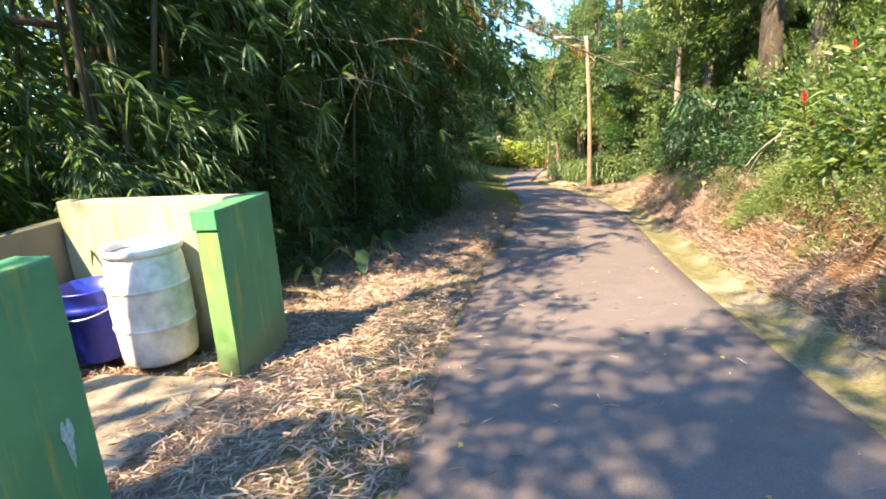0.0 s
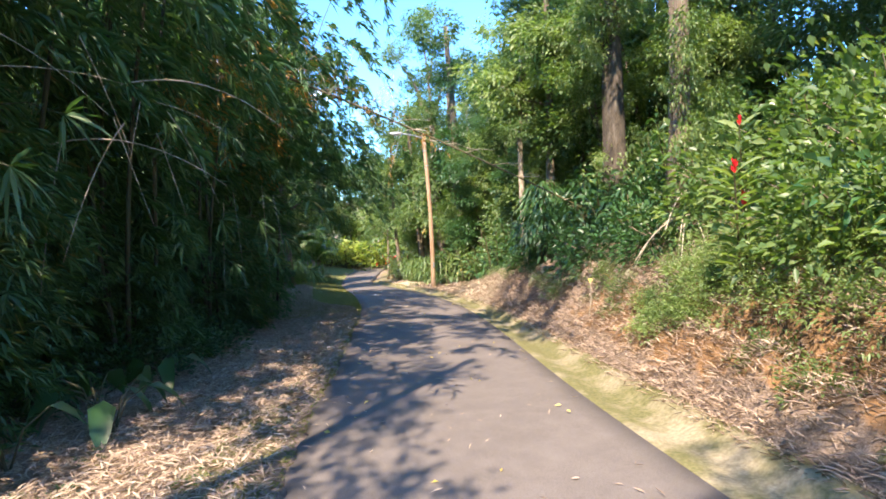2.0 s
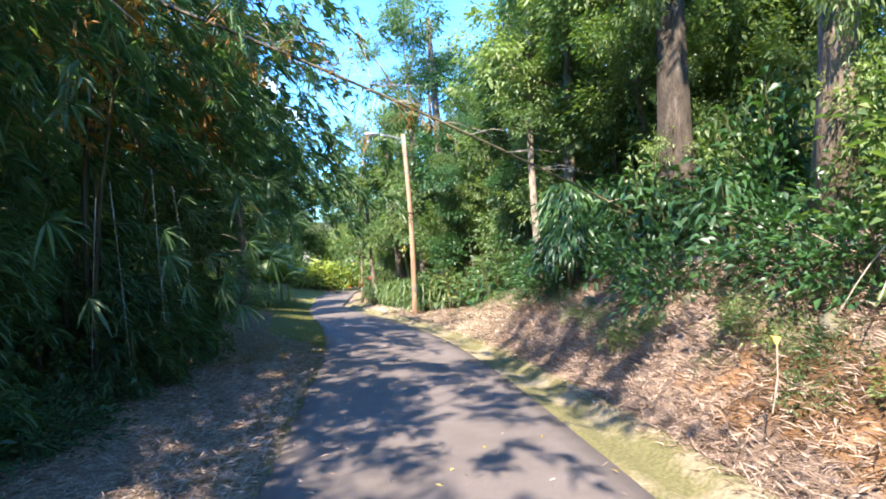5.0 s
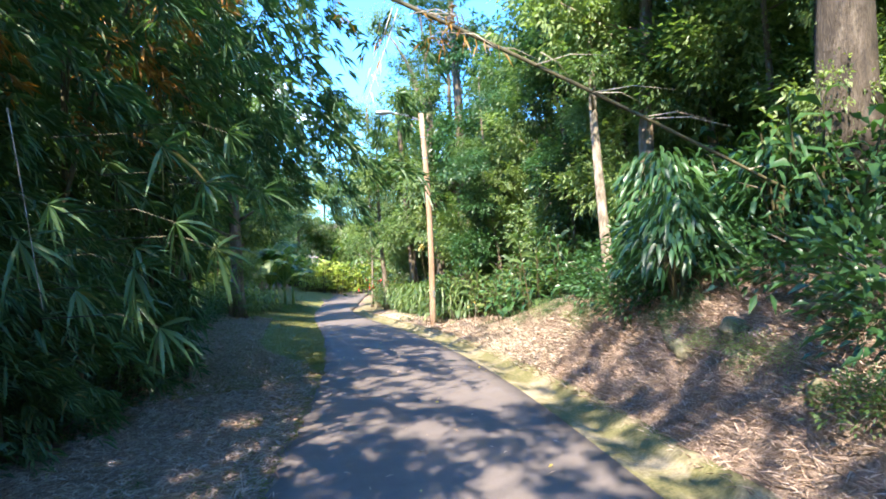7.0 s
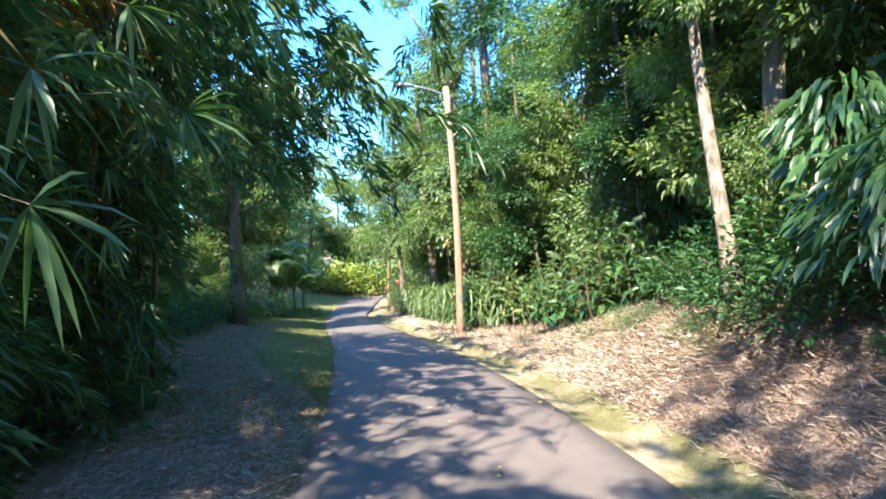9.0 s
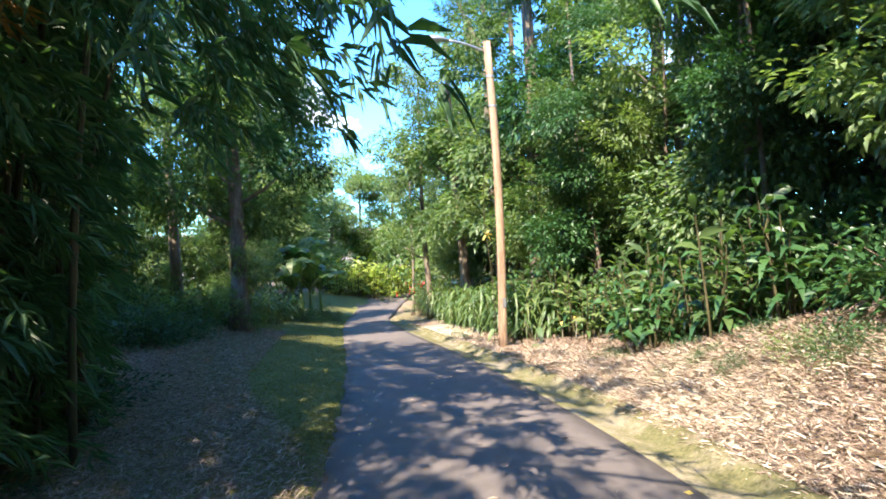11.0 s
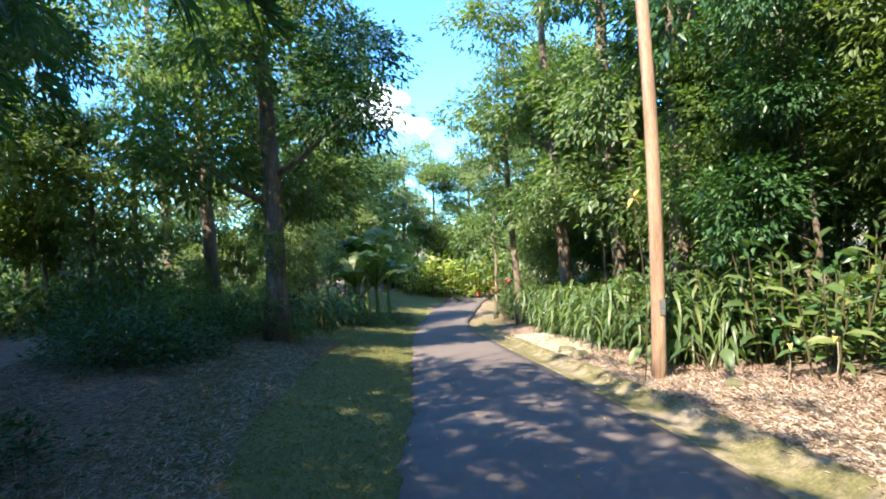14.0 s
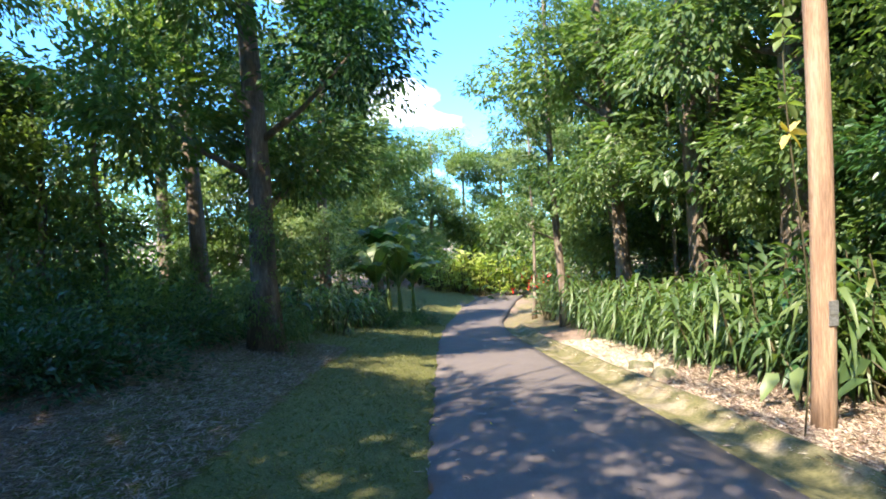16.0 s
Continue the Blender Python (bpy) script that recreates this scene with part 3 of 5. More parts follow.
tree(-1.5, 51, 13, 0.25, (0, 0), 8, 2.6, 2.3, 0.1, kinds=(2, 1, 0), seed=27, sparse=True)
# Next two: dense trees added behind the bamboo to shade the verge
tree(-5.6, 23, 13, 0.2, (0.6, 0), 8, 2.4, 2.3, 0.3, kinds=(3, 2, 1), seed=30)
tree(-6.5, 27.5, 13, 0.2, (1.0, 0), 8, 2.4, 2.1, 0.4, kinds=(3, 0, 1), seed=31)
tree(-6.5, 12, 12, 0.2, (0, 0), 7, 2.4, 2.2, 0.1, kinds=(3, 2, 1), seed=28, sparse=True)
tree(-9.8, 7, 12, 0.2, (0, 0), 7, 2.4, 2.2, 0.1, kinds=(2, 2, 1), seed=29)


r0 = np.random.default_rng(91)
for k in range(64):
    right = k % 5 < 3
    y = 5 + 50 * r0.random()
    d = (3.8 if right else 4.2) + 8 * r0.random()
    if not right and 24 < y < 44:
        d += 2.5
    x = float(right_edge(y)) + d if right else float(left_edge(y)) - d - (2.0 if y < 27 else 0.0)
    tree(x, y, 3.5 + 4.5 * r0.random(), 0.06 + 0.05 * r0.random(), (0.4 * r0.normal(), 0.4 * r0.normal()), 5, 1.3, 1.35, 0.12,
         kinds=((0, 2, 1), (2, 1, 2), (0, 1, 3))[k % 3], seed=100 + k, label="young understory tree with mixed green leaves", limbs=3, sparse=k % 2 == 0)
# leafy middle storey on the bank, hiding the trunks
for k in range(30):
    y = 15.5 + 0.85 * k + r0.random()
    d = 3.6 + 3.6 * r0.random()
    tree(float(right_edge(y)) + d, y, 4.5 + 4.5 * r0.random(), 0.05 + 0.04 * r0.random(), (0.5 * r0.normal() - 0.3, 0.4 * r0.normal()), 6, 1.2, 1.15, 0.15,
         kinds=((2, 2, 0), (1, 0, 1), (2, 0, 2))[k % 3] if y < 22 else (0, 3, 1), seed=200 + k, label="slender middle-storey tree with small sunlit leaves", limbs=4, sparse=k % 3 == 1)
# trees that close the bend
for k, (x, y, h) in enumerate(((2.5, 66, 10), (6.5, 69, 11), (9.5, 72, 12), (12.5, 69.5, 11), (16, 66, 12), (19, 62, 12), (0, 60, 12))):
    tree(x, y, h, 0.2, (0.3, 0), 8, 2.6, 2.3, 0.15, kinds=((2, 2, 0), (2, 1, 2))[k % 2], seed=60 + k, label="sunlit pale green tree beyond the bend")


def far_woods():
    """Woods that close the view, in many clumps of leaves."""
    rng = np.random.default_rng(5)
    c, r = [], []
    for ring, n in ((30, 120), (46, 150), (70, 170)):
        for k in range(n):
            a = rng.random() * 2 * math.pi
            x, y = 5 + math.cos(a) * ring * (0.9 + 0.3 * rng.random()), 28 + math.sin(a) * ring * 1.25 * (0.9 + 0.3 * rng.random())
            if -2.5 < x - float(left_edge(y)) < 5 and y < 56 or (abs(x - 4) < 9 and y < 26 and y > -4):
                continue
            h = (4 + 5 * rng.random() + ring * 0.07) * (0.55 if 2 < x < 15 and y > 50 else 1.0)
            for q in range(4):
                c.append((x + rng.normal() * 1.2, y + rng.normal() * 1.2, gz(x, y) + h * (0.12 + 0.28 * q)))
                r.append((1.6 + rng.random()) * (1 + ring / 120))
    c, r = np.array(c), np.array(r)
    k = np.repeat(np.arange(len(c)), 55)
    d = unit(rng, len(k)) * (0.35 + 0.65 * rng.random(len(k))[:, None] ** 0.5)
    base = c[k] + d * r[k][:, None]
    size = 0.4 + 0.35 * rng.random(len(k))
    v, f = leaf_arrays(base, d + rng.normal(size=d.shape) * 0.5, size, size * 0.5, rng)
    tagged(new("far_woods", mesh_of("far_woods", v, f, M_LEAF)), "distant sunlit tropical woods closing the view", "woods", kind="stuff")


far_woods()

# ---- bamboo ----
def bamboo_foliage(name, seed, fans, width, depth, low, high, mat, leaf=0.2, arch=1.2):
    """Fans of narrow drooping leaves in hanging sprays; the outer face is ragged."""
    rng = np.random.default_rng(seed)
    sprays = fans // 9
    h = low + (high - low) * rng.random(sprays)
    top = np.clip((h - low) / (high - low), 0, 1)
    sx = (rng.random(sprays) ** 0.6) * depth + arch * top ** 1.5 * rng.random(sprays) * 1.6 - depth
    sy = (rng.random(sprays) - 0.5) * width
    k = np.repeat(np.arange(sprays), 9)
    q = np.tile(np.linspace(0, 1, 9), sprays)
    ang = rng.normal(size=sprays) * 0.9
    reach = 0.5 + 0.7 * rng.random(sprays)
    base = np.stack([sx[k] + np.cos(ang[k]) * reach[k] * q * 0.7, sy[k] + np.sin(ang[k]) * reach[k] * q, h[k] - reach[k] * 0.75 * q ** 1.7], 1) + rng.normal(size=(len(k), 3)) * 0.06
    kk = np.repeat(np.arange(len(k)), 6)
    way = np.stack([np.cos(ang[k[kk]]), np.sin(ang[k[kk]]), np.full(len(kk), -0.55)], 1) + rng.normal(size=(len(kk), 3)) * 0.55
    size = leaf * (0.65 + 0.6 * rng.random(len(kk)))
    v, f = leaf_arrays(base[kk] + rng.normal(size=(len(kk), 3)) * 0.03, way, size, size * 0.14, rng, 0.3)
    return mesh_of(name, v, f, mat)


BAMBOO = [bamboo_foliage("foliage", s, 1900, 4.6, 2.2, 0.5, 9.5, M_BAMBOO, 0.28, 1.9) for s in (1, 2, 3)]
BAMBOO_LOW = [bamboo_foliage("foliage", s, 900, 4.6, 1.6, 0.2, 3.4, M_BAMBOO, 0.17, 0.3) for s in (4, 5)]
BAMBOO_DRY = bamboo_foliage("dry_foliage", 6, 330, 3.0, 1.0, 4.2, 7.5, M_BAMBOO_DRY, 0.2, 1.6)


BAMBOO_TIPS = [bamboo_foliage("foliage", s, 520, 5.0, 2.4, 3.4, 8.5, M_BAMBOO, 0.27, 1.0) for s in (7, 8)]


def culm_mesh(seed, height, bow, radius=0.045):
    s = np.linspace(0, 1, 14)
    pts = np.stack([bow * s ** 2.2, 0.25 * np.sin(s * 3 + seed) * s, height * s * (1 - 0.08 * s)], 1)
    return mesh_of("culm", *tube(pts, radius * (1 - 0.75 * s) * (1 + 0.12 * (np.arange(14) % 2)), 7, 0.02, seed), M_CULM, True)


CULMS = [culm_mesh(s, 10.5 + 0.8 * s, 1.1 + 0.4 * s) for s in range(5)]


def bamboo(x, y, seed, turn=0.0, culms=16, size=1.0, low=True, dry=False, out=0.0, back=True, tips=True, high=False):
    rng = np.random.default_rng(seed + 300)
    root = thing("bamboo_clump", (x, y, gz(x, y) - 0.1), "dense bamboo clump with dark culms and hanging narrow leaves", "bamboo", "roadside bamboo", turn=turn, size=size)
    for k in range(culms):
        piece("culm", CULMS[k % 5], root, (-0.9 + 0.75 * rng.normal() * 0.6, (rng.random() - 0.5) * 3.6, 0), (rng.normal() * 0.06, rng.normal() * 0.06, rng.normal() * 0.5), (1, 1, 0.85 + 0.3 * rng.random()))
    piece("foliage", BAMBOO[seed % 3], root, (out, 0, 0))
    if back:
        piece("foliage", BAMBOO[(seed + 1) % 3], root, (out - 1.1, 0.4, 0.3), (0, 0, 0.15))
    if low:
        piece("foliage", BAMBOO_LOW[seed % 2], root, (0.1, 0, 0))
    if tips:
        piece("foliage", BAMBOO_TIPS[seed % 2], root, (3.0, 0.5, 0.6))
    # Foliage above the view, added so that the right bank lies in shade
    if high:
        piece("foliage", BAMBOO[(seed + 2) % 3], root, (4.9, -0.4, 6.6), (0, 0, 0.1), (1.0, 0.8, 0.55))
    if dry:
        piece("dry_foliage", BAMBOO_DRY, root, (1.0, 0.9, 0.4), label="withered orange bamboo leaves")
    return root


bamboo(-3.6, 8.2, 1, 0.15, high=True)
bamboo(-3.0, 11.6, 2, 0.2)
bamboo(-2.0, 15.2, 3, 0.2, dry=True, tips=False)
overhang = bamboo(-0.8, 19.0, 4, 0.15, out=0.3, dry=True)
piece("foliage", BAMBOO_TIPS[1], overhang, (4.3, 0.3, 0.6), (0, 0, 0.2), (0.7, 0.8, 0.8))
bamboo(0.0, 22.8, 5, 0.15, low=False, out=0.2)
bamboo(0.0, 24.4, 10, 0.1, low=False, out=-0.5, back=False, tips=False, culms=22)
bamboo(-6.0, 6.0, 6, 0.4, back=False, tips=False)
bamboo(-5.0, 14.5, 7, 0.2, back=False, tips=False)
bamboo(-3.6, 20.5, 8, 0.2, back=False, tips=False)
# Clump added to keep the sun off the left verge
bamboo(-3.4, 26.0, 9, 0.1, back=False, tips=True)


def near_fan(x, y, z, seed, n=11, length=0.38):
    """A broad fan of bamboo leaves hanging out of the clump on its twig."""
    r = np.random.default_rng(seed)
    root = thing("bamboo_spray", (x, y, z), "drooping fan of long green bamboo leaves", "bamboo", "bamboo sprays")
    a = np.linspace(-1.9, 0.6, n) + 0.1 * r.normal(size=n)
    way = np.stack([np.cos(a) * 0.9, -0.25 + 0.25 * r.normal(size=n), np.sin(a)], 1)
    v, f = leaf_arrays(np.zeros((n, 3)), way, length * (0.7 + 0.5 * r.random(n)), 0.04, r, 0.25, True)
    piece("leaves", mesh_of("leaves", v, f, M_BAMBOO), root)
    piece("twig", mesh_of("twig", *tube([(0, 0, 0), (-0.3, 0.1, 0.12), (-0.9, 0.3, 0.1)], [0.003, 0.004, 0.006], 5), M_CULM), root)


for k, (x, y, z) in enumerate(((1.5, 14.9, 0.32), (1.2, 14.85, 0.55), (1.05, 14.8, -0.3), (1.9, 15.9, 0.85), (1.1, 15.1, 1.2), (1.4, 15.3, 0.9), (0.9, 14.7, 0.2), (0.8, 15.2, -0.1), (1.6, 16.2, 1.5), (0.2, 14.6, 0.45), (0.35, 15.3, 0.0), (0.05, 15.8, 0.75), (0.6, 16.6, 0.3), (0.3, 17.4, 1.1), (0.9, 18.4, 0.2), (-0.4, 13.2, 0.1), (-0.5, 12.4, 0.9), (0.7, 19.4, 0.9), (-2.0, 7.2, 1.9), (-1.7, 7.9, 1.5), (-2.6, 7.0, 1.4), (-1.5, 8.6, 2.0), (-2.3, 6.9, 2.3))):
    near_fan(x, y, z, k + 60)


def stems(name, label, specs, mat=M_TWIG):
    """Bare twigs hanging out of the bamboo, each a thin bent tube."""
    for k, (p, q, sag, r) in enumerate(specs):
        p, q = np.array(p, float), np.array(q, float)
        s = np.linspace(0, 1, 10)[:, None]
        pts = p + (q - p) * s + np.array([0, 0, sag]) * (4 * s * (1 - s))
        v, f = tube(pts, r * (1 - 0.6 * s[:, 0]), 6, 0.03, k)
        tagged(new(name, mesh_of(name, v, f, mat, True)), label, "branch", "bare hanging branches")


stems("dead_branch", "thin bare grey bamboo branch hanging over the verge", [
    ((-1.5, 9.3, 2.9), (-1.15, 9.5, 1.7), 0.05, 0.007), ((-1.2, 9.5, 2.45), (0.6, 10.2, 1.95), 0.3, 0.009), ((-1.2, 9.5, 2.05), (-1.86, 9.4, 0.6), 0.15, 0.008),
    ((-0.8, 9.7, 2.2), (-0.35, 10.0, 1.15), 0.08, 0.006), ((-1.0, 9.6, 2.5), (-1.2, 9.55, 1.6), 0.0, 0.006), ((-0.9, 9.7, 2.3), (-0.2, 10.0, 2.0), 0.05, 0.005),
    ((-2.6, 9.6, 2.6), (-1.0, 9.5, 2.4), 0.1, 0.009), ((-2.4, 9.4, 3.0), (-1.3, 9.3, 2.1), 0.1, 0.008),
    ((0.15, 14.0, 1.5), (0.2, 13.9, -0.4), 0.03, 0.005), ((0.35, 14.1, 1.3), (0.5, 14.0, 0.0), 0.03, 0.004),
    ((-2.6, 11.0, 1.9), (-0.3, 10.8, 1.4), 0.35, 0.014), ((-1.6, 10.9, 2.3), (-1.2, 10.7, 0.9), 0.0, 0.008),
    ((-2.2, 10.9, 2.0), (-2.5, 10.6, 0.1), 0.1, 0.010), ((-1.1, 10.8, 2.1), (-0.8, 10.6, 1.0), 0.05, 0.007),
    ((-0.4, 14.6, 1.4), (-0.25, 14.3, -0.9), 0.1, 0.006), ((-0.6, 14.8, 1.2), (-0.7, 14.4, -1.1), 0.1, 0.006)])


def fallen_culm():
    """A dry culm that leans from the bamboo across the lane into the bank."""
    a, b = np.array([1.2, 16.5, 3.95]), np.array([8.2, 14.2, 0.35])
    s = np.linspace(-0.35, 1, 18)[:, None]
    pts = a + (b - a) * s + np.array([0, 0, 0.1]) * (4 * s * (1 - s))
    root = thing("leaning_bamboo_culm", (0, 0, 0), "dry brown bamboo culm leaning high across the lane", "bamboo")
    piece("culm", mesh_of("culm", *tube(pts, 0.035 - 0.018 * np.linspace(0, 1, 18), 7, 0.03, 3), M_CULM, True), root)
    rng = np.random.default_rng(8)
    for k in range(16):
        p = pts[8 + k % 10] + rng.normal(size=3) * 0.05
        q = p + np.array([0.5 + 0.4 * rng.random(), 0.3 * rng.normal(), -0.35 * rng.random() + 0.1])
        piece("twig", mesh_of("twig", *tube([p, (p + q) / 2 + [0, 0, 0.06], q], [0.008, 0.006, 0.003], 5), M_TWIG, True), root)


fallen_culm()


def dry_tufts():
    """Withered orange shoots that hang in the culm over the lane."""
    rng = np.random.default_rng(14)
    a, b = np.array([1.2, 16.5, 3.95]), np.array([8.2, 14.2, 0.35])
    root = thing("withered_bamboo_shoots", (0, 0, 0), "tangle of withered orange-brown bamboo shoots over the lane", "bamboo")
    base, way = [], []
    for k in range(34):
        p = a + (b - a) * (-0.2 + 0.62 * rng.random())
        d = np.array([rng.normal() * 0.6, rng.normal() * 0.6, 0.25 + 0.5 * rng.normal()])
        q = p + d
        piece("shoot", mesh_of("shoot", *tube([p, (p + q) / 2 + [0.04, 0, 0.07], q], [0.007, 0.005, 0.002], 5), M_TWIG, True), root)
        for w in np.linspace(0.3, 1, 9):
            base.append(p + d * w + rng.normal(size=3) * 0.04)
            way.append(d * 0.5 + rng.normal(size=3) * 0.4 + [0, 0, -0.3])
    v, f = leaf_arrays(np.array(base), np.array(way), 0.16, 0.016, rng, 0.3)
    piece("leaves", mesh_of("leaves", v, f, M_BAMBOO_DRY), root, label="withered orange leaves")


dry_tufts()

# ---- low plants ----
def strap_plant(name, seed, count, length, width, height, mat, droop=0.55, stems_n=6, spread=0.35):
    """Canes with long arching leaves up their length."""
    rng = np.random.default_rng(seed)
    b, w, canes = [], [], []
    for c in range(stems_n):
        a = rng.random() * 6.28
        foot = np.array([math.cos(a), math.sin(a), 0]) * spread * rng.random()
        top = foot * 2.2 + np.array([0, 0, height * (0.65 + 0.4 * rng.random())])
        canes.append(tube([foot, (foot + top) / 2 + [0, 0, 0.05], top], [0.016, 0.013, 0.007], 5))
        n = count // stems_n
        q = np.linspace(0.25, 1.0, n)
        aa = np.arange(n) * 2.4 + a
        b.append(foot + (top - foot) * q[:, None])
        w.append(np.stack([np.cos(aa), np.sin(aa), 0.2 + (0.9 if droop < 1 else -0.1) * q ** 3], 1))
    b, w = np.concatenate(b), np.concatenate(w)
    size = length * (0.7 + 0.5 * rng.random(len(b)))
    v, f = leaf_arrays(b, w, size, width * (0.8 + 0.4 * rng.random(len(b))), rng, droop, True)
    return mesh_of("leaves", v, f, mat), [mesh_of("cane", *c, M_CULM) for c in canes]


def bush_mesh(seed, mat, leaf=0.125, clusters=72, per=18, wide=0.42):
    rng = np.random.default_rng(seed)
    d = unit(rng, clusters)
    d[:, 2] = np.abs(d[:, 2])
    c = d * (0.35 + 0.65 * rng.random(clusters)[:, None] ** 0.6) * (1 + 0.2 * rng.normal(size=(clusters, 1)))
    k = np.repeat(np.arange(clusters), per)
    off = rng.normal(size=(len(k), 3)) * 0.13
    size = leaf * (0.6 + 0.7 * rng.random(len(k)))
    v, f = leaf_arrays(c[k] + off, off * 3 + d[k] * 0.5 + [0, 0, 0.1], size, size * wide, rng, 0.3)
    return mesh_of("leaves", v, f, mat)


GINGER = [strap_plant("ginger", s, 66, 0.42, 0.1, 1.5, M_LEAF, 0.35, 7) for s in (31, 32)]
GINGER_DARK = [strap_plant("ginger", s, 84, 0.38, 0.095, 1.35, M_LEAF_DARK, 0.7, 7) for s in (33, 34)]
DRACAENA = [strap_plant("dracaena", s, 260, 0.37, 0.058, 1.15, M_LEAF, 1.0, 10) for s in (35, 36)]
SUNNY = [strap_plant("croton", s, 120, 0.4, 0.1, 1.4, M_LEAF_SUN, 0.4, 9) for s in (37, 38)]
BUSH = [bush_mesh(s, m) for s, m in ((41, M_LEAF), (42, M_LEAF_DARK), (43, M_LEAF_PALE), (44, M_LEAF))]
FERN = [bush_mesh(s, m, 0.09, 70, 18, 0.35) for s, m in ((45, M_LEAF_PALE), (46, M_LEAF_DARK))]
TWIGS = mesh_of("twigs", *joined([tube([(0, 0, -0.1), (0.3 * math.cos(a), 0.3 * math.sin(a), 0.35), (0.75 * math.cos(a), 0.75 * math.sin(a), 0.6)], [0.016, 0.012, 0.005], 5) for a in np.arange(7) * 0.9]), M_BARK)


def cane_plant(kind, x, y, name, label, seed, size=1.0, group=""):
    leaves, canes = kind[seed % len(kind)]
    root = thing(name, (x, y, gz(x, y) - 0.03), label, "plant", group, turn=seed * 1.7, size=size)
    piece("leaves", leaves, root)
    for c in canes:
        piece("cane", c, root)
    return root


def bush(x, y, k, size, label="leafy green undergrowth bush", flat=1.0, seed=0, fern=False, name="bush"):
    name = "fern" if fern else name
    root = thing(name, (x, y, gz(x, y) - 0.08), label, name, "undergrowth", turn=seed * 2.1)
    root.scale = (size, size, size * flat)
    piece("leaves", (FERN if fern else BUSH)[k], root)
    if not fern:
        piece("branch", TWIGS, root)
    return root


rng = np.random.default_rng(77)
# hedge beside the pole and down the lane
for k in range(26):
    y = 28.6 + 0.58 * k
    x = float(right_edge(y)) + 2.0 + 0.5 * rng.random() + (0.3 if y > 40 else 0)
    cane_plant(DRACAENA, x, y, "dracaena", "green strap-leaved dracaena in a roadside hedge", k, 1.1 + 0.35 * rng.random(), "hedge")
for k in range(30):
    y = 21.0 + 0.42 * k
    x = float(right_edge(y)) + 2.1 + 1.4 * rng.random()
    cane_plant(GINGER if k % 3 else GINGER_DARK, x, y, "ginger_plant", "broad-leaved green ginger plant beside the lane", k, 0.9 + 0.35 * rng.random(), "ginger bed")
for k in range(14):
    y = 12 + 0.75 * k
    x = float(right_edge(y)) + 2.9 + 1.5 * rng.random()
    cane_plant(GINGER_DARK, x, y, "ginger_plant", "dark glossy broad-leaved ginger on the bank", k, 1.0 + 0.4 * rng.random(), "bank plants")
for k in range(12):
    y = 3.8 + 0.38 * k
    x = float(right_edge(y)) + 2.4 + 1.5 * rng.random()
    cane_plant(GINGER, x, y, "ginger_plant", "tall bright green ginger plant on the bank", k, 0.62 + 0.3 * rng.random(), "bank plants")
# undergrowth on the bank and behind it
for k in range(150):
    y = 2 + 44 * rng.random()
    d = (1.9 if y < 20 else 3.3) + 7 * rng.random() ** 1.4
    # Dark leaves between y 9 and 20 also carry the shade on the bank
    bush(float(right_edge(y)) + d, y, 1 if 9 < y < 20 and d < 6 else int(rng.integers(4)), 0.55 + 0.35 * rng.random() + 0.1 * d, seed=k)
for k in range(64):
    y = 3.0 + 6.0 * rng.random()
    d = 1.3 + 1.4 * rng.random()
    bush(float(right_edge(y)) + d, y, 0, 0.3 + 0.25 * rng.random(), "bright light green weeds and ferns on the clay bank", 0.9, k, True)
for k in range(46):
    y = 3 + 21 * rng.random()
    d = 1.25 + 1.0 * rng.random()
    # Mostly dark leaves past y 8.5, where shade is put into the colour
    bush(float(right_edge(y)) + d, y, 0 if y < 8.5 or rng.random() < 0.15 else 1, 0.22 + 0.22 * rng.random(), "small weeds and ferns on the bank, darker-leaved along its shaded stretch", 0.8, k, True)
# undergrowth under the bamboo and behind the grass
for k in range(135):
    y = 6.5 + 44 * rng.random()
    d = (3.1 if y < 22 else 4.1) + 6.5 * rng.random() ** 1.3
    # Up to y 33 a darker leaf colour stands for the bamboo's shade
    bush(float(left_edge(y)) - d, y, 1 if y < 33 else int(rng.integers(4)), 0.4 + 0.3 * rng.random() + 0.09 * d, "undergrowth below the bamboo, its shade put into dark leaves" if y < 33 else "leafy green undergrowth bush", 0.9, seed=k)
for k in range(18):
    y = 35.5 + 0.75 * k
    x = float(left_edge(y)) - 2.9 + 0.02 * k - rng.random()
    cane_plant(DRACAENA if k % 2 else GINGER_DARK, x, y, "dracaena" if k % 2 else "ginger_plant", "dark green strap-leaved plant behind the grass", k, 0.8 + 0.4 * rng.random(), "grass border")
# small leafy shoots low on the clay bank
for k in range(26):
    y = 3.5 + 9.5 * rng.random()
    bush(float(right_edge(y)) + 1.1 + 0.5 * rng.random(), y, (0, 2)[k % 2], 0.22 + 0.16 * rng.random(), "small leafy green shoots on the cut clay bank", 0.8, k, name="seedling")
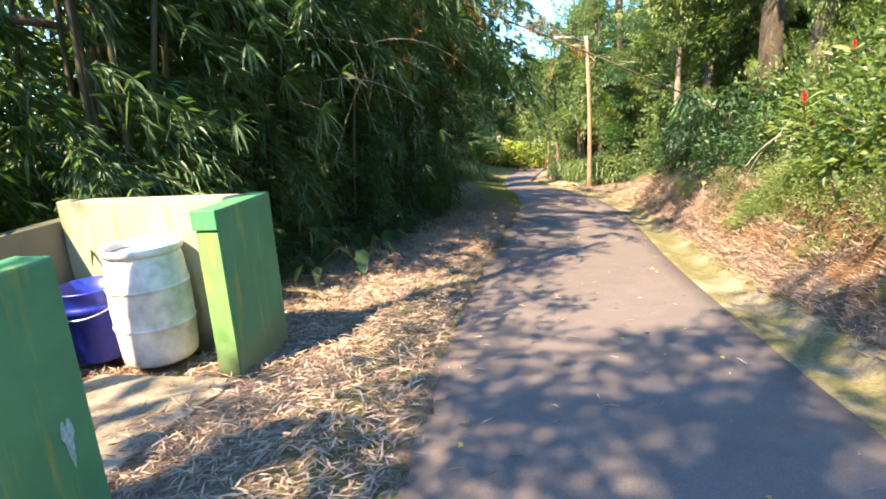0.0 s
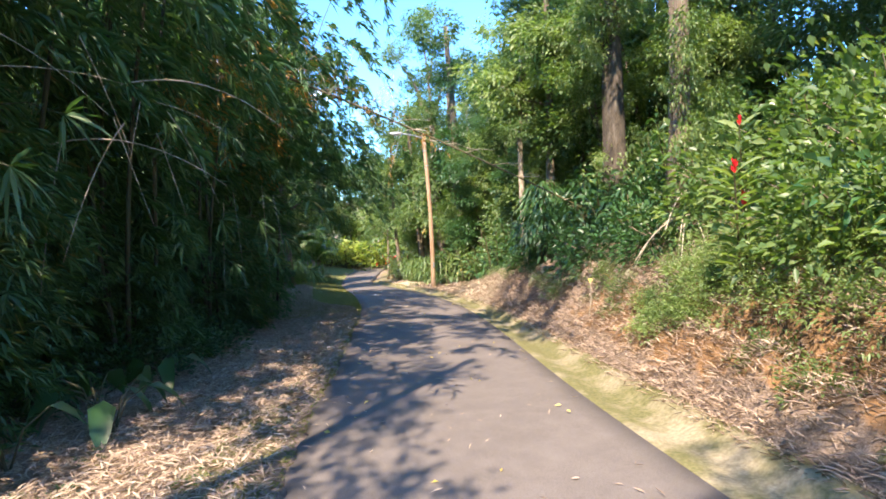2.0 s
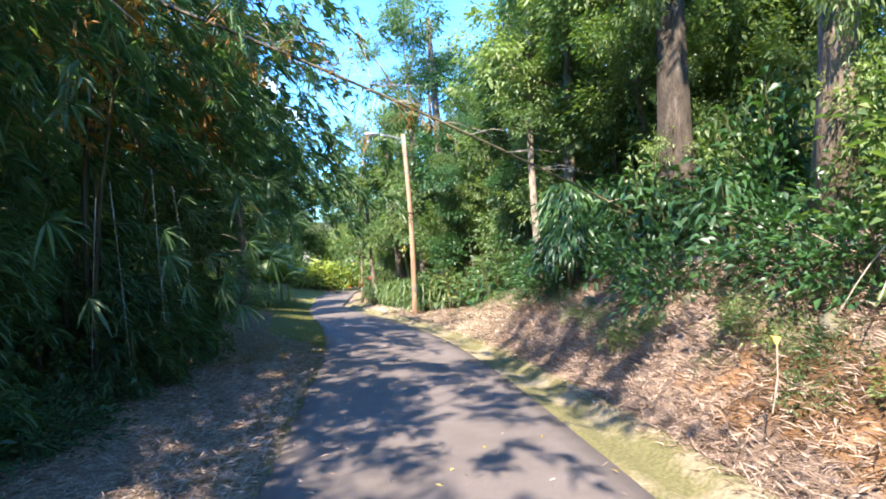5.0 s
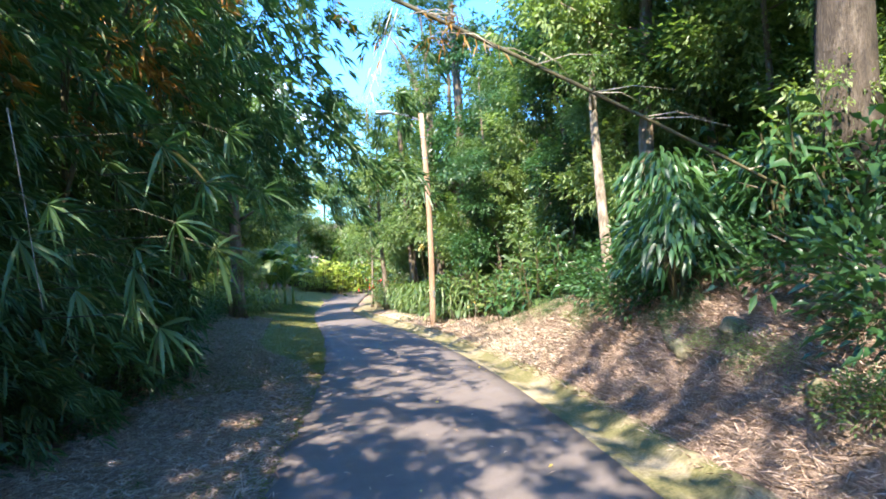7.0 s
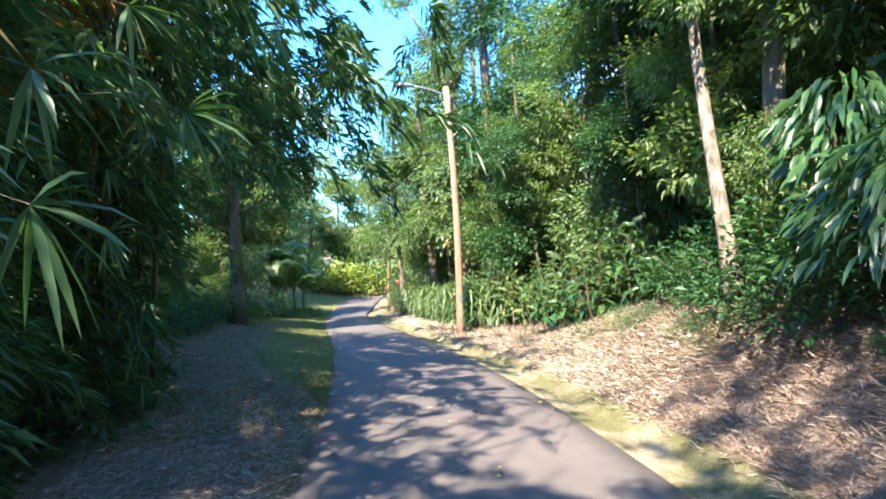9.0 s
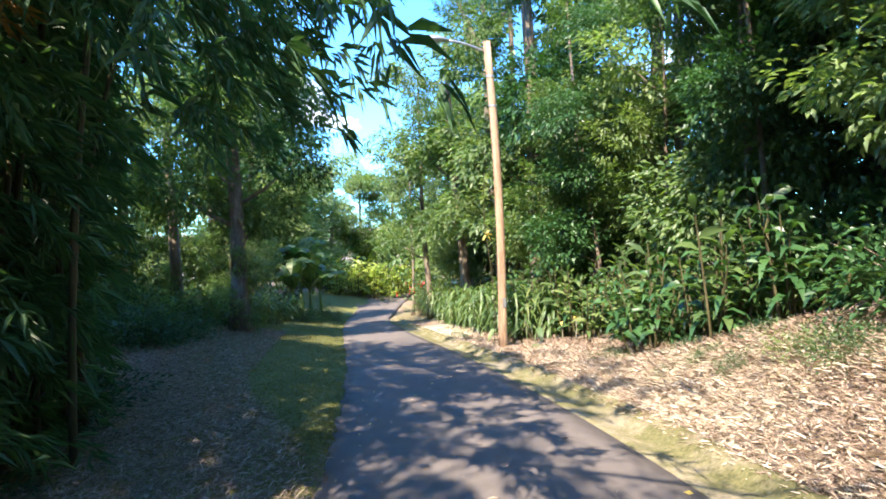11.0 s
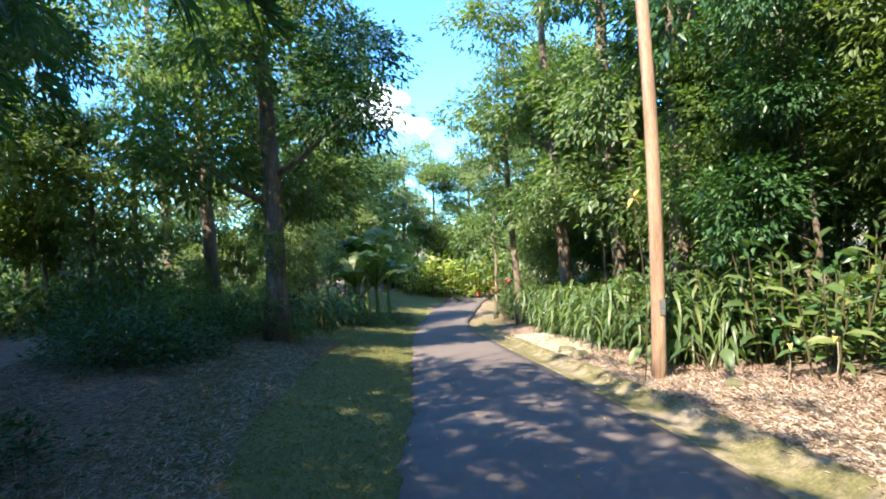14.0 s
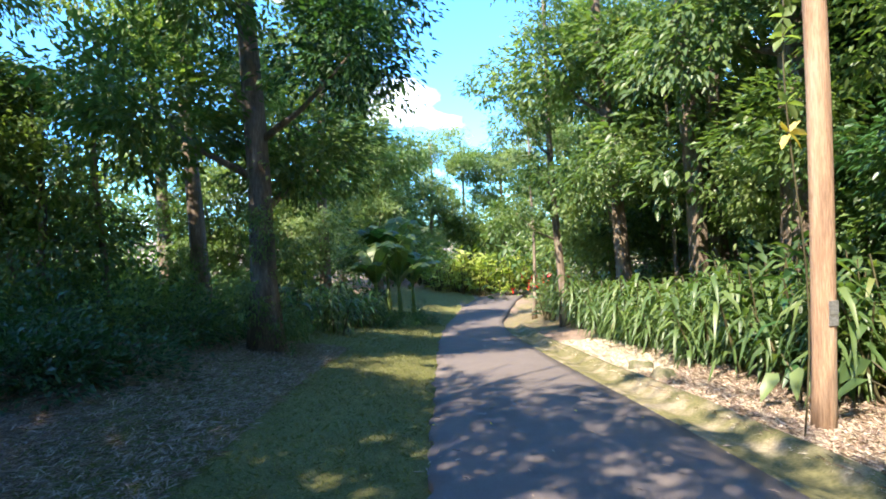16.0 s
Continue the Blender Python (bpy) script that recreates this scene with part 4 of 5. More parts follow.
# thicket far behind the bamboo and the grass
def thicket():
    """Bushes beyond counting, joined."""
    vs, fs, n = [], [], 0
    for k in range(80):
        y = 4 + 52 * rng.random()
        x, g = float(left_edge(y)) - 8.5 - 11 * rng.random(), (1.7 if y < 25 else 1.2) + 0.9 * rng.random()
        me = BUSH[k % 4]
        v = np.empty(len(me.vertices) * 3, np.float32)
        me.vertices.foreach_get("co", v)
        f = np.empty(len(me.loops), np.int32)
        me.loops.foreach_get("vertex_index", f)
        v = v.reshape(-1, 3)
        c, d = math.cos(k * 2.1), math.sin(k * 2.1)
        vs.append(np.stack([(v[:, 0] * c - v[:, 1] * d) * g + x, (v[:, 0] * d + v[:, 1] * c) * g + y, v[:, 2] * g * 1.25 + gz(x, y)], 1))
        fs.append(f.reshape(-1, 3) + n)
        n += len(v)
    tagged(new("thicket", mesh_of("thicket", np.concatenate(vs), np.concatenate(fs), M_LEAF)), "dense green thicket far behind the roadside trees", "thicket", kind="stuff")


thicket()
# tall sunlit shrubs high on the bank
for k in range(14):
    y = 12.5 + 0.7 * k
    bush(float(right_edge(y)) + 4.0 + 1.8 * rng.random(), y, (2, 0, 3)[k % 3], 0.85 + 0.3 * rng.random(), "tall sunlit shrub high on the bank", 1.9, k)
for k, (x, y) in enumerate(((3.5, 43.6), (4.1, 45.0), (4.7, 46.4), (3.0, 42.8))):
    bush(x, y, 1, 0.75, "dark low shrub below the banana plants", 1.0, k)
# broad-leaved shrubs leaning over the bin enclosure's back wall
for k, (x, y, g) in enumerate(((-5.5, 5.6, 1.0), (-5.8, 4.7, 1.1), (-5.0, 6.7, 0.9), (-6.1, 3.8, 1.1))):
    bush(x, y, (1, 3)[k % 2], g, "broad-leaved shrub leaning over the enclosure wall", 1.35, k)
# dry grass tufts and small weeds along the verge
for k in range(34):
    y = 4.5 + 15 * rng.random()
    bush(float(left_edge(y)) - 0.5 - 2.4 * rng.random(), y, 1, 0.1 + 0.09 * rng.random(), "small green weed growing through the litter", 0.8, k, name="weed")
# sunlit yellow-green planting at the bend
for k in range(26):
    x, y = 5.6 + 0.42 * k + rng.normal() * 0.3, 63.5 + rng.normal() * 1.2 + 0.1 * k
    cane_plant(SUNNY, x, y, "croton", "sunlit yellow-green croton at the bend", k, 1.7 + 0.5 * rng.random(), "planting at the bend")
for k in range(8):
    x, y = 10.3 + 0.35 * k * 0.6, 44.5 + 0.9 * k
    root = cane_plant(GINGER, x - 0.6, y, "heliconia", "green heliconia with red flower bracts", k, 1.25, "flowering hedge")
    for q in range(4):
        b = np.array([[rng.normal() * 0.45, rng.normal() * 0.45, 0.75 + 0.6 * rng.random()]])
        v, f = leaf_arrays(np.repeat(b, 4, 0) + [[0, 0, 0.05 * w] for w in range(4)], unit(rng, 4) * 0.6 + [0, 0, 0.7], 0.13, 0.05, rng, 0.1)
        piece("bract", mesh_of("bract", v, f, M_RED), root, label="red flower bract")


def banana(x, y, seed, size):
    """A thick stem and broad paddle leaves that rise, arch over and split along their edges."""
    r = np.random.default_rng(seed)
    root = thing("banana_plant", (x, y, gz(x, y)), "large banana plant with broad torn green leaves", "plant", "banana plants")
    piece("stem", mesh_of("stem", *tube([(0, 0, -0.1), (0.03, 0, 0.6), (0, 0.02, 1.15 * size)], [0.14, 0.11, 0.06], 9), M_LEAF_PALE, True), root)
    for k in range(9):
        a = k * 2.4 + seed
        L, rise = size * (1.5 + 0.5 * r.random()), 0.55 + 0.8 * r.random()
        s = np.linspace(0, 1, 13)
        out, up = L * (0.22 * s + 0.4 * s ** 2), L * rise * (s - 0.55 * s ** 2.6) * 1.5
        mid = np.stack([math.cos(a) * out, math.sin(a) * out, 1.0 * size + up], 1)
        piece("midrib", mesh_of("midrib", *tube(mid, 0.022 * (1.1 - s), 5), M_LEAF_PALE), root)
        w = 0.3 * size * np.sin(np.clip((s - 0.14) / 0.86, 0, 1) * math.pi) ** 0.55
        sd = np.array([-math.sin(a), math.cos(a), 0])
        v, f = [], []
        for i in range(2, 12):
            for g in (1, -1):
                j = len(v)
                tear = 0.8 + 0.25 * r.random()
                drop = np.array([0, 0, -0.35 * w[i] * (0.4 + r.random())])
                v += [mid[i], mid[i + 1], mid[i + 1] * 0.9 + mid[i] * 0.1 + g * sd * w[i + 1] * tear + drop, mid[i] + g * sd * w[i] * tear + drop]
                f.append((j, j + 1, j + 2, j + 3))
        piece("leaf", mesh_of("leaf", v, f, M_LEAF), root)


banana(3.75, 46.0, 1, 1.3)
banana(4.35, 47.6, 2, 1.35)
banana(2.9, 44.6, 3, 1.15)
banana(3.3, 47.2, 4, 1.6)


def red_ginger(x, y, z, seed):
    """A flowering stem: paired blades and an upright red spike."""
    r = np.random.default_rng(seed)
    root = thing("red_ginger", (x, y, z), "flowering red ginger with bright green blades", "flower", "red ginger")
    n = 22
    q = np.linspace(0.1, 1, n)
    base = np.stack([-0.35 * q, -0.25 * q, 1.0 * q], 1)
    sgn = np.where(np.arange(n) % 2, 1.0, -1.0)
    way = np.stack([0.5 * sgn - 0.3, -0.6 * sgn - 0.2, 0.3 + 0.3 * q], 1)
    v, f = leaf_arrays(base, way, 0.36, 0.085, r, 0.2, True)
    piece("leaves", mesh_of("leaves", v, f, M_LEAF_PALE), root)
    piece("stem", mesh_of("stem", *tube([(0, 0, 0), (-0.17, -0.12, 0.5), (-0.35, -0.25, 1.0)], [0.014, 0.012, 0.008], 6), M_CULM), root)
    b = np.array([[-0.36, -0.26, 1.0 + 0.01 * i] for i in range(10)])
    aa = np.arange(10) * 2.4
    v, f = leaf_arrays(b, np.stack([np.cos(aa) * 0.4, np.sin(aa) * 0.4, np.ones(10)], 1), 0.075, 0.03, r, 0.0)
    piece("flower_spike", mesh_of("flower_spike", v, f, M_RED), root, label="bright red flower spike")


red_ginger(4.56, 6.96, 0.25, 1)
red_ginger(4.72, 7.0, -0.05, 2)
red_ginger(6.3, 8.6, 0.9, 3)

# domes of large drooping leaves over the bank
def dome_plant(x, y, z, seed, radius, n=420, length=0.22, width=0.06, mat=None):
    """Leaves hanging outwards from the surface of a dome, on short stalks from a few stems."""
    r = np.random.default_rng(seed)
    root = thing("philodendron", (x, y, z), "large dark drooping leaves in a dome overhanging the bank", "plant", "drooping plants")
    d = unit(r, n)
    d[:, 2] = np.abs(d[:, 2]) * 1.4 - 0.55
    base = d * radius * (0.55 + 0.4 * r.random(n)[:, None]) + np.array([0, 0, 0.25 * radius])
    way = d * np.array([0.75, 0.75, 0.2]) + np.array([0, 0, -0.55]) + 0.2 * r.normal(size=(n, 3))
    v, f = leaf_arrays(base, way, length * (0.75 + 0.5 * r.random(n)), width, r, 0.3, True)
    piece("leaves", mesh_of("leaves", v, f, mat or M_LEAF_DARK), root)
    for k in range(9):
        q = base[k] * 0.9
        piece("stem", mesh_of("stem", *tube([(0, 0, -radius * 0.9), q * [0.4, 0.4, 0.2], q], [0.02, 0.015, 0.008], 5), M_CULM), root)


dome_plant(6.95, 15.5, 0.0, 1, 0.85, 560)
dome_plant(7.5, 16.4, 0.7, 2, 0.8)
dome_plant(7.6, 14.6, 0.75, 3, 0.7, 150)
dome_plant(6.9, 11.9, gz(6.9, 11.9) + 0.6, 4, 0.55, 90)


def stone(x, y, sx, sy, sz, seed, label="mossy grey-green stone in the bank"):
    r = np.random.default_rng(seed)
    bm = bmesh.new()
    bmesh.ops.create_icosphere(bm, subdivisions=3, radius=1.0)
    ph = r.random(3) * 6
    for v in bm.verts:
        q = 1 + 0.16 * math.sin(v.co.x * 3 + ph[0]) + 0.12 * math.sin(v.co.y * 5 + ph[1]) + 0.08 * math.sin(v.co.z * 7 + ph[2]) + 0.05 * noise.noise(v.co * 4)
        v.co = Vector((v.co.x * sx * q, v.co.y * sy * q, v.co.z * sz * q))
    me = bpy.data.meshes.new("stone")
    bm.to_mesh(me)
    bm.free()
    me.materials.append(M_STONE)
    me.polygons.foreach_set("use_smooth", np.ones(len(me.polygons), bool))
    ob = thing("stone", (x, y, gz(x, y) + sz * 0.25), label, "stone", "bank stones", me, turn=seed)
    return ob


for k, (x, y, sx, sy, sz) in enumerate(((6.25, 14.0, 0.16, 0.14, 0.12), (6.0, 11.6, 0.17, 0.13, 0.15), (5.7, 12.7, 0.1, 0.09, 0.1), (5.1, 9.4, 0.14, 0.1, 0.1), (6.6, 13.2, 0.25, 0.2, 0.18),
                                        (3.5, 4.8, 0.13, 0.1, 0.08), (8.1, 27.0, 0.16, 0.12, 0.1), (7.75, 31.5, 0.25, 0.16, 0.14), (7.9, 32.6, 0.18, 0.2, 0.13))):
    stone(x, y, sx, sy, sz, k + 1)


def log(p, q, radius, seed, label):
    p, q = np.array(p, float), np.array(q, float)
    s = np.linspace(0, 1, 8)[:, None]
    pts = p + (q - p) * s + 0.04 * np.sin(s * 7 + seed)
    tagged(new("log", mesh_of("log", *tube(pts, radius * (1 - 0.25 * s[:, 0]), 10, 0.09, seed), M_STONE, True)), label, "log", "fallen wood")


log((6.05, 14.4, gz(6.05, 14.4) + 0.03), (6.7, 15.5, gz(6.7, 15.5) + 0.0), 0.1, 1, "mossy rotten log lying on the bank")
log((-2.9, 7.6, gz(-2.9, 7.6) + 0.35), (-1.75, 6.9, gz(-1.75, 6.9) + 0.02), 0.035, 2, "grey dead branch lying on the verge")
log((5.6, 12.2, gz(5.6, 12.2) + 0.03), (6.9, 12.6, gz(6.9, 12.6) + 0.04), 0.05, 3, "rotten branch half buried in leaves")

stems("dark_branch", "dark bare limb reaching out of the bamboo", [((-5.3, 6.76, 2.68), (-4.15, 7.86, 2.43), 0.12, 0.07)], M_BARK)

stems("bare_branch", "tangled bare grey branch on the bank", [
    ((5.9, 9.2, 0.75), (5.0, 8.3, -0.1), 0.25, 0.014), ((5.9, 9.2, 0.75), (5.4, 8.2, 0.15), 0.2, 0.012), ((5.8, 9.0, 0.7), (4.8, 8.9, 0.2), 0.2, 0.012),
    ((5.7, 9.0, 0.8), (5.2, 8.6, -0.2), 0.3, 0.01), ((5.5, 8.9, 0.75), (5.1, 9.4, -0.1), 0.2, 0.01), ((6.3, 9.6, 1.1), (5.2, 8.8, 0.6), 0.15, 0.016)])


def taro(x, y, seed, n=4, size=0.5, mat=None):
    r = np.random.default_rng(seed)
    root = thing("taro_plant", (x, y, gz(x, y)), "taro plant with a few large dull green leaves", "plant", "taro plants")
    for k in range(n):
        a = seed + k * 1.9
        tip = np.array([math.cos(a) * 0.35, math.sin(a) * 0.35, 0.35 + 0.2 * r.random()])
        stalk = piece("stalk", mesh_of("stalk", *tube([(0, 0, -0.03), tip * [0.4, 0.4, 0.7], tip], [0.012, 0.01, 0.006], 6), M_CULM), root)
        v, f = leaf_arrays(tip[None], np.array([[math.cos(a), math.sin(a), -0.5]]), size, size * 0.5, r, 0.45, True)
        piece("leaf", mesh_of("leaf", v, f, mat or M_LEAF_DARK), stalk)


taro(-1.5, 9.2, 1)
taro(-1.9, 10.2, 2, 5)
taro(-2.1, 8.3, 3, 5, 0.3, M_LEAF)
taro(-1.4, 11.6, 5)
taro(8.3, 29.3, 4, 5, 0.34, M_LEAF_PALE)
taro(8.6, 28.2, 7, 5, 0.38, M_LEAF)


def withered_leaf(x, y, z, seed, length, mat):
    r = np.random.default_rng(seed)
    v, f = leaf_arrays(np.array([[0, 0, 0.0]]), np.array([[0.3 * r.normal(), 0.3 * r.normal(), 0.6]]), length, length * 0.4, r, 0.9, True)
    root = thing("withered_leaf", (x, y, z), "large yellowed leaf caught in the undergrowth", "leaf", "withered leaves")
    piece("blade", mesh_of("blade", v, f, mat), root)
    piece("stalk", mesh_of("stalk", *tube([(0, 0, 0), (0.02, 0.01, -0.2), (0, 0.03, -0.45)], [0.006, 0.006, 0.005], 5), M_TWIG), root)


withered_leaf(4.3, 9.2, -0.1, 1, 0.2, M_YELLOW)
withered_leaf(4.6, 6.6, 0.9, 2, 0.2, M_YELLOW)
withered_leaf(5.2, 10.3, -0.2, 3, 0.2, M_YELLOW)
withered_leaf(8.3, 25.6, gz(8.3, 25.6) + 0.6, 4, 0.2, M_YELLOW)
withered_leaf(8.4, 26.4, gz(8.4, 26.4) + 0.5, 5, 0.2, M_YELLOW)

def drain_pipe():
    """A short pipe end in the gutter beyond the pole."""
    x, y = 7.72, 38.9
    root = thing("drain_pipe", (x, y, gz(x, y) + 0.06), "short black drain pipe end beside the lane", "pipe")
    piece("pipe", mesh_of("pipe", *lathe_ring(0.13, 0.1, 0.5), M_CABLE, True), root, turn=(math.pi / 2, 0, 0.25))


def lathe_ring(outer, inner, length, sides=20):
    v, f = [], []
    for r, z in ((outer, 0), (outer, length), (inner, length), (inner, 0)):
        v += [(r * math.cos(2 * math.pi * k / sides), r * math.sin(2 * math.pi * k / sides), z) for k in range(sides)]
    for i in range(4):
        for k in range(sides):
            j = (i + 1) % 4
            f.append((i * sides + k, i * sides + (k + 1) % sides, j * sides + (k + 1) % sides, j * sides + k))
    return v, f


drain_pipe()

# ---- street lamp ----
def street_lamp():
    x, y = 7.79, 28.35
    z = gz(x, y) - 0.3
    root = thing("street_lamp", (x, y, z), "weathered wooden pole with a street lamp arm", "street lamp")
    s = np.linspace(0, 1, 12)
    H = 7.75
    pts = np.stack([-0.22 * s ** 2.2 + 0.05 * np.sin(s * 3.1), 0.0 * s, H * s], 1)
    piece("pole", mesh_of("pole", *tube(pts, 0.112 - 0.022 * s, 14, 0.012, 2), M_POLE, True), root)
    top = pts[-1] - np.array([0, 0, 0.25])
    arm = top + np.stack([-np.linspace(0, 1.0, 7), np.zeros(7), 0.22 * np.sin(np.linspace(0, 1.6, 7))], 1)
    piece("arm", mesh_of("arm", *tube(arm, [0.028] * 7, 8), M_METAL, True), root)
    bm = bmesh.new()
    bmesh.ops.create_uvsphere(bm, u_segments=14, v_segments=8, radius=1.0)
    for v in bm.verts:
        v.co = Vector((v.co.x * 0.36, v.co.y * 0.13, v.co.z * (0.1 if v.co.z > 0 else 0.04))) + Vector(arm[-1]) + Vector((-0.28, 0, 0))
    part("lamp_head", bm, M_METAL, root, "grey metal lamp housing", True)
    bm = bmesh.new()
    bmesh.ops.create_uvsphere(bm, u_segments=12, v_segments=6, radius=1.0)
    for v in bm.verts:
        v.co = Vector((v.co.x * 0.2, v.co.y * 0.1, v.co.z * 0.06)) + Vector(arm[-1]) + Vector((-0.34, 0, -0.03))
    part("lens", bm, M_GLASS, root, "cloudy lamp lens", True)
    for h in (6.2, 6.9):
        piece("band", mesh_of("band", *tube([(-0.22 * (h / H) ** 2.2 + 0.05 * math.sin(h / H * 3.1), 0, h), (-0.22 * (h / H) ** 2.2 + 0.05 * math.sin(h / H * 3.1), 0, h + 0.05)], [0.102, 0.102], 14), M_METAL), root)
    for k, (h, a) in enumerate(((1.4, 3.9), (1.42, 4.3))):
        bm = bmesh.new()
        bmesh.ops.create_cube(bm, size=1)
        for v in bm.verts:
            v.co = Vector((v.co.x * 0.09, v.co.y * 0.012, v.co.z * (0.13 if k else 0.1))) + Vector((0.03, -0.113 - 0.004 * k, h + 0.1 * k))
        part("tag", bm, M_METAL, root, "small worn metal tag")


street_lamp()


def vine():
    x, y = 7.5, 28.2
    z = gz(x, y)
    root = thing("vine", (x, y, z), "thin climbing vine with lobed leaves beside the pole", "vine")
    s_ = np.linspace(0, 1, 12)
    pts = np.stack([0.08 * np.sin(s_ * 6) - 0.1 * s_, 0.02 * np.cos(s_ * 5), 4.3 * s_], 1)
    piece("stem", mesh_of("stem", *tube(pts, [0.009] * 12, 5), M_CULM, True), root)
    for k, q in enumerate((0.66, 0.72, 0.86, 0.9, 0.94, 0.98)):
        p = np.array([np.interp(q, s_, pts[:, j]) for j in range(3)])
        a = np.arange(5) * 1.05 - 2.1 + k
        r = np.random.default_rng(k)
        way = np.stack([np.cos(a), 0.15 * np.ones(5) - 0.3, np.sin(a) * 0.8], 1)
        v, f = leaf_arrays(np.repeat(p[None], 5, 0), way, 0.17, 0.09, r, 0.15, True)
        piece("leaf", mesh_of("leaf", v, f, M_YELLOW if k == 0 else M_LEAF_PALE), root)


vine()

# ---- bin enclosure ----
def block(sx, sy, sz, bevel=0.012, shift=(0, 0, 0)):
    bm = bmesh.new()
    bmesh.ops.create_cube(bm, size=1)
    for v in bm.verts:
        v.co = Vector((v.co.x * sx + shift[0], v.co.y * sy + shift[1], (v.co.z + 0.5) * sz + shift[2]))
    bmesh.ops.bevel(bm, geom=list(bm.edges), offset=bevel, segments=2, affect="EDGES", profile=0.5)
    return bm


def bin_enclosure():
    root = thing("bin_enclosure", (-1.93, 4.3, -0.6), "green-painted masonry bin enclosure with stained cream inner walls", "enclosure", turn=radians(-10.4))
    # local y runs along the lane, local x towards it
    part("pier", block(0.2, 0.9, 1.75, 0.015, (-0.1, 0.45, -0.35)), M_GREEN, root, "green painted front wall, stained at the foot")
    part("wall_end", block(0.19, 0.02, 1.58, 0.006, (-0.1, -0.012, -0.35)), M_GREEN_SUNLIT, root, "yellow-streaked green wall end, sunlight put into its colour")
    part("cap", block(0.215, 0.05, 0.16, 0.008, (-0.1, -0.018, 1.245)), M_GREEN, root)
    part("pier", block(0.2, 0.95, 1.75, 0.015, (0.22, -2.3, -0.2)), M_GREEN, root, "green painted front wall with a chipped pale spot")
    part("side_wall", block(1.9, 0.16, 1.74, 0.015, (-1.16, 0.8, -0.35)), M_CREAM, root, "cream plaster side wall, mouldy along the top")
    part("side_wall", block(2.22, 0.16, 1.7, 0.015, (-1.0, -2.69, -0.2)), M_CREAM, root)
    part("back_wall", block(0.18, 3.66, 1.5, 0.015, (-2.2, -0.92, -0.3)), M_MOULD_SHADE, root, "mouldy plaster back wall with its shade in the colour")
    bm = bmesh.new()
    bmesh.ops.create_circle(bm, cap_ends=True, segments=18, radius=1.0)
    for v in bm.verts:
        a = math.atan2(v.co.y, v.co.x)
        r = 1 + 0.3 * math.sin(3 * a) + 0.15 * math.sin(7 * a)
        v.co = Vector((0.3245, -1.98 + 0.03 * r * math.cos(a), 0.72 + 0.11 * r * math.sin(a)))
    part("chip", bm, M_CHIP, root, "pale blue chipped paint spot")
    slab = thing("concrete_slab", (-1.93, 4.3, -0.6), "worn concrete slab half covered by dry leaves", "slab", turn=radians(-10.4))
    bm = block(1.3, 1.72, 0.16, 0.02, (-0.66, -0.92, -0.165))
    for v in bm.verts:
        v.co.z -= 0.1125 * v.co.y - 0.012 * math.sin(v.co.x * 5)
    part("slab", bm, M_SLAB, slab)


M_CHIP = surface("pale_chip", [(0.3, (0.25, 0.5, 0.45)), (0.7, (0.4, 0.6, 0.55))], 8, 40, 0.7)
bin_enclosure()


def lathe(profile, sides=32):
    v, f = [], []
    for r, z in profile:
        v += [(r * math.cos(2 * math.pi * k / sides), r * math.sin(2 * math.pi * k / sides), z) for k in range(sides)]
    for i in range(len(profile) - 1):
        for k in range(sides):
            a, b = i * sides + k, i * sides + (k + 1) % sides
            f.append((a, b, b + sides, a + sides))
    f.append(tuple(range(sides))[::-1])
    f.append(tuple(range((len(profile) - 1) * sides, len(profile) * sides)))
    return v, f


def barrel():
    root = thing("barrel", (-2.86, 4.86, -0.62), "open white plastic drum with dull stains", "barrel", size=1.17)
    prof = [(0.255, 0.0), (0.272, 0.02), (0.28, 0.12), (0.288, 0.29), (0.293, 0.3), (0.288, 0.315), (0.294, 0.45), (0.289, 0.585), (0.294, 0.6), (0.287, 0.615), (0.276, 0.78), (0.264, 0.84),
            (0.266, 0.86), (0.282, 0.865), (0.284, 0.9), (0.276, 0.91), (0.262, 0.905), (0.258, 0.86), (0.268, 0.78), (0.28, 0.45), (0.262, 0.03)]
    drum = piece("drum", mesh_of("drum", *lathe(prof[:12] + prof[17:]), M_WHITE, True), root)
    piece("rim", mesh_of("rim", *lathe([(0.262, 0.842), (0.27, 0.858), (0.285, 0.864), (0.288, 0.9), (0.28, 0.914), (0.262, 0.91), (0.258, 0.9), (0.26, 0.846)]), M_WHITE, True), root, label="rolled white rim")
    for h in (0.3, 0.6):
        piece("rib", mesh_of("rib", *lathe([(0.284, h - 0.018), (0.296, h - 0.008), (0.298, h), (0.296, h + 0.008), (0.284, h + 0.018)]), M_WHITE, True), root)


def bucket():
    root = thing("bucket", (-3.46, 4.95, -0.62), "blue plastic bucket standing on the litter", "bucket", size=1.15)
    prof = [(0.2, 0.0), (0.21, 0.01), (0.235, 0.42), (0.252, 0.425), (0.254, 0.47), (0.242, 0.475), (0.252, 0.5), (0.262, 0.58), (0.27, 0.585), (0.27, 0.6), (0.255, 0.6), (0.225, 0.4), (0.195, 0.02)]
    piece("body", mesh_of("body", *lathe(prof, 28), M_BLUE, True), root)
    s = np.linspace(0, math.pi, 14)
    arc = np.stack([0.262 * np.cos(s), -0.12 * np.sin(s) - 0.16 * np.sin(s), 0.5 - 0.1 * np.sin(s)], 1)
    piece("handle", mesh_of("handle", *tube(arc, [0.006] * 14, 6), M_METAL), root, label="thin wire handle")


barrel()
bucket()

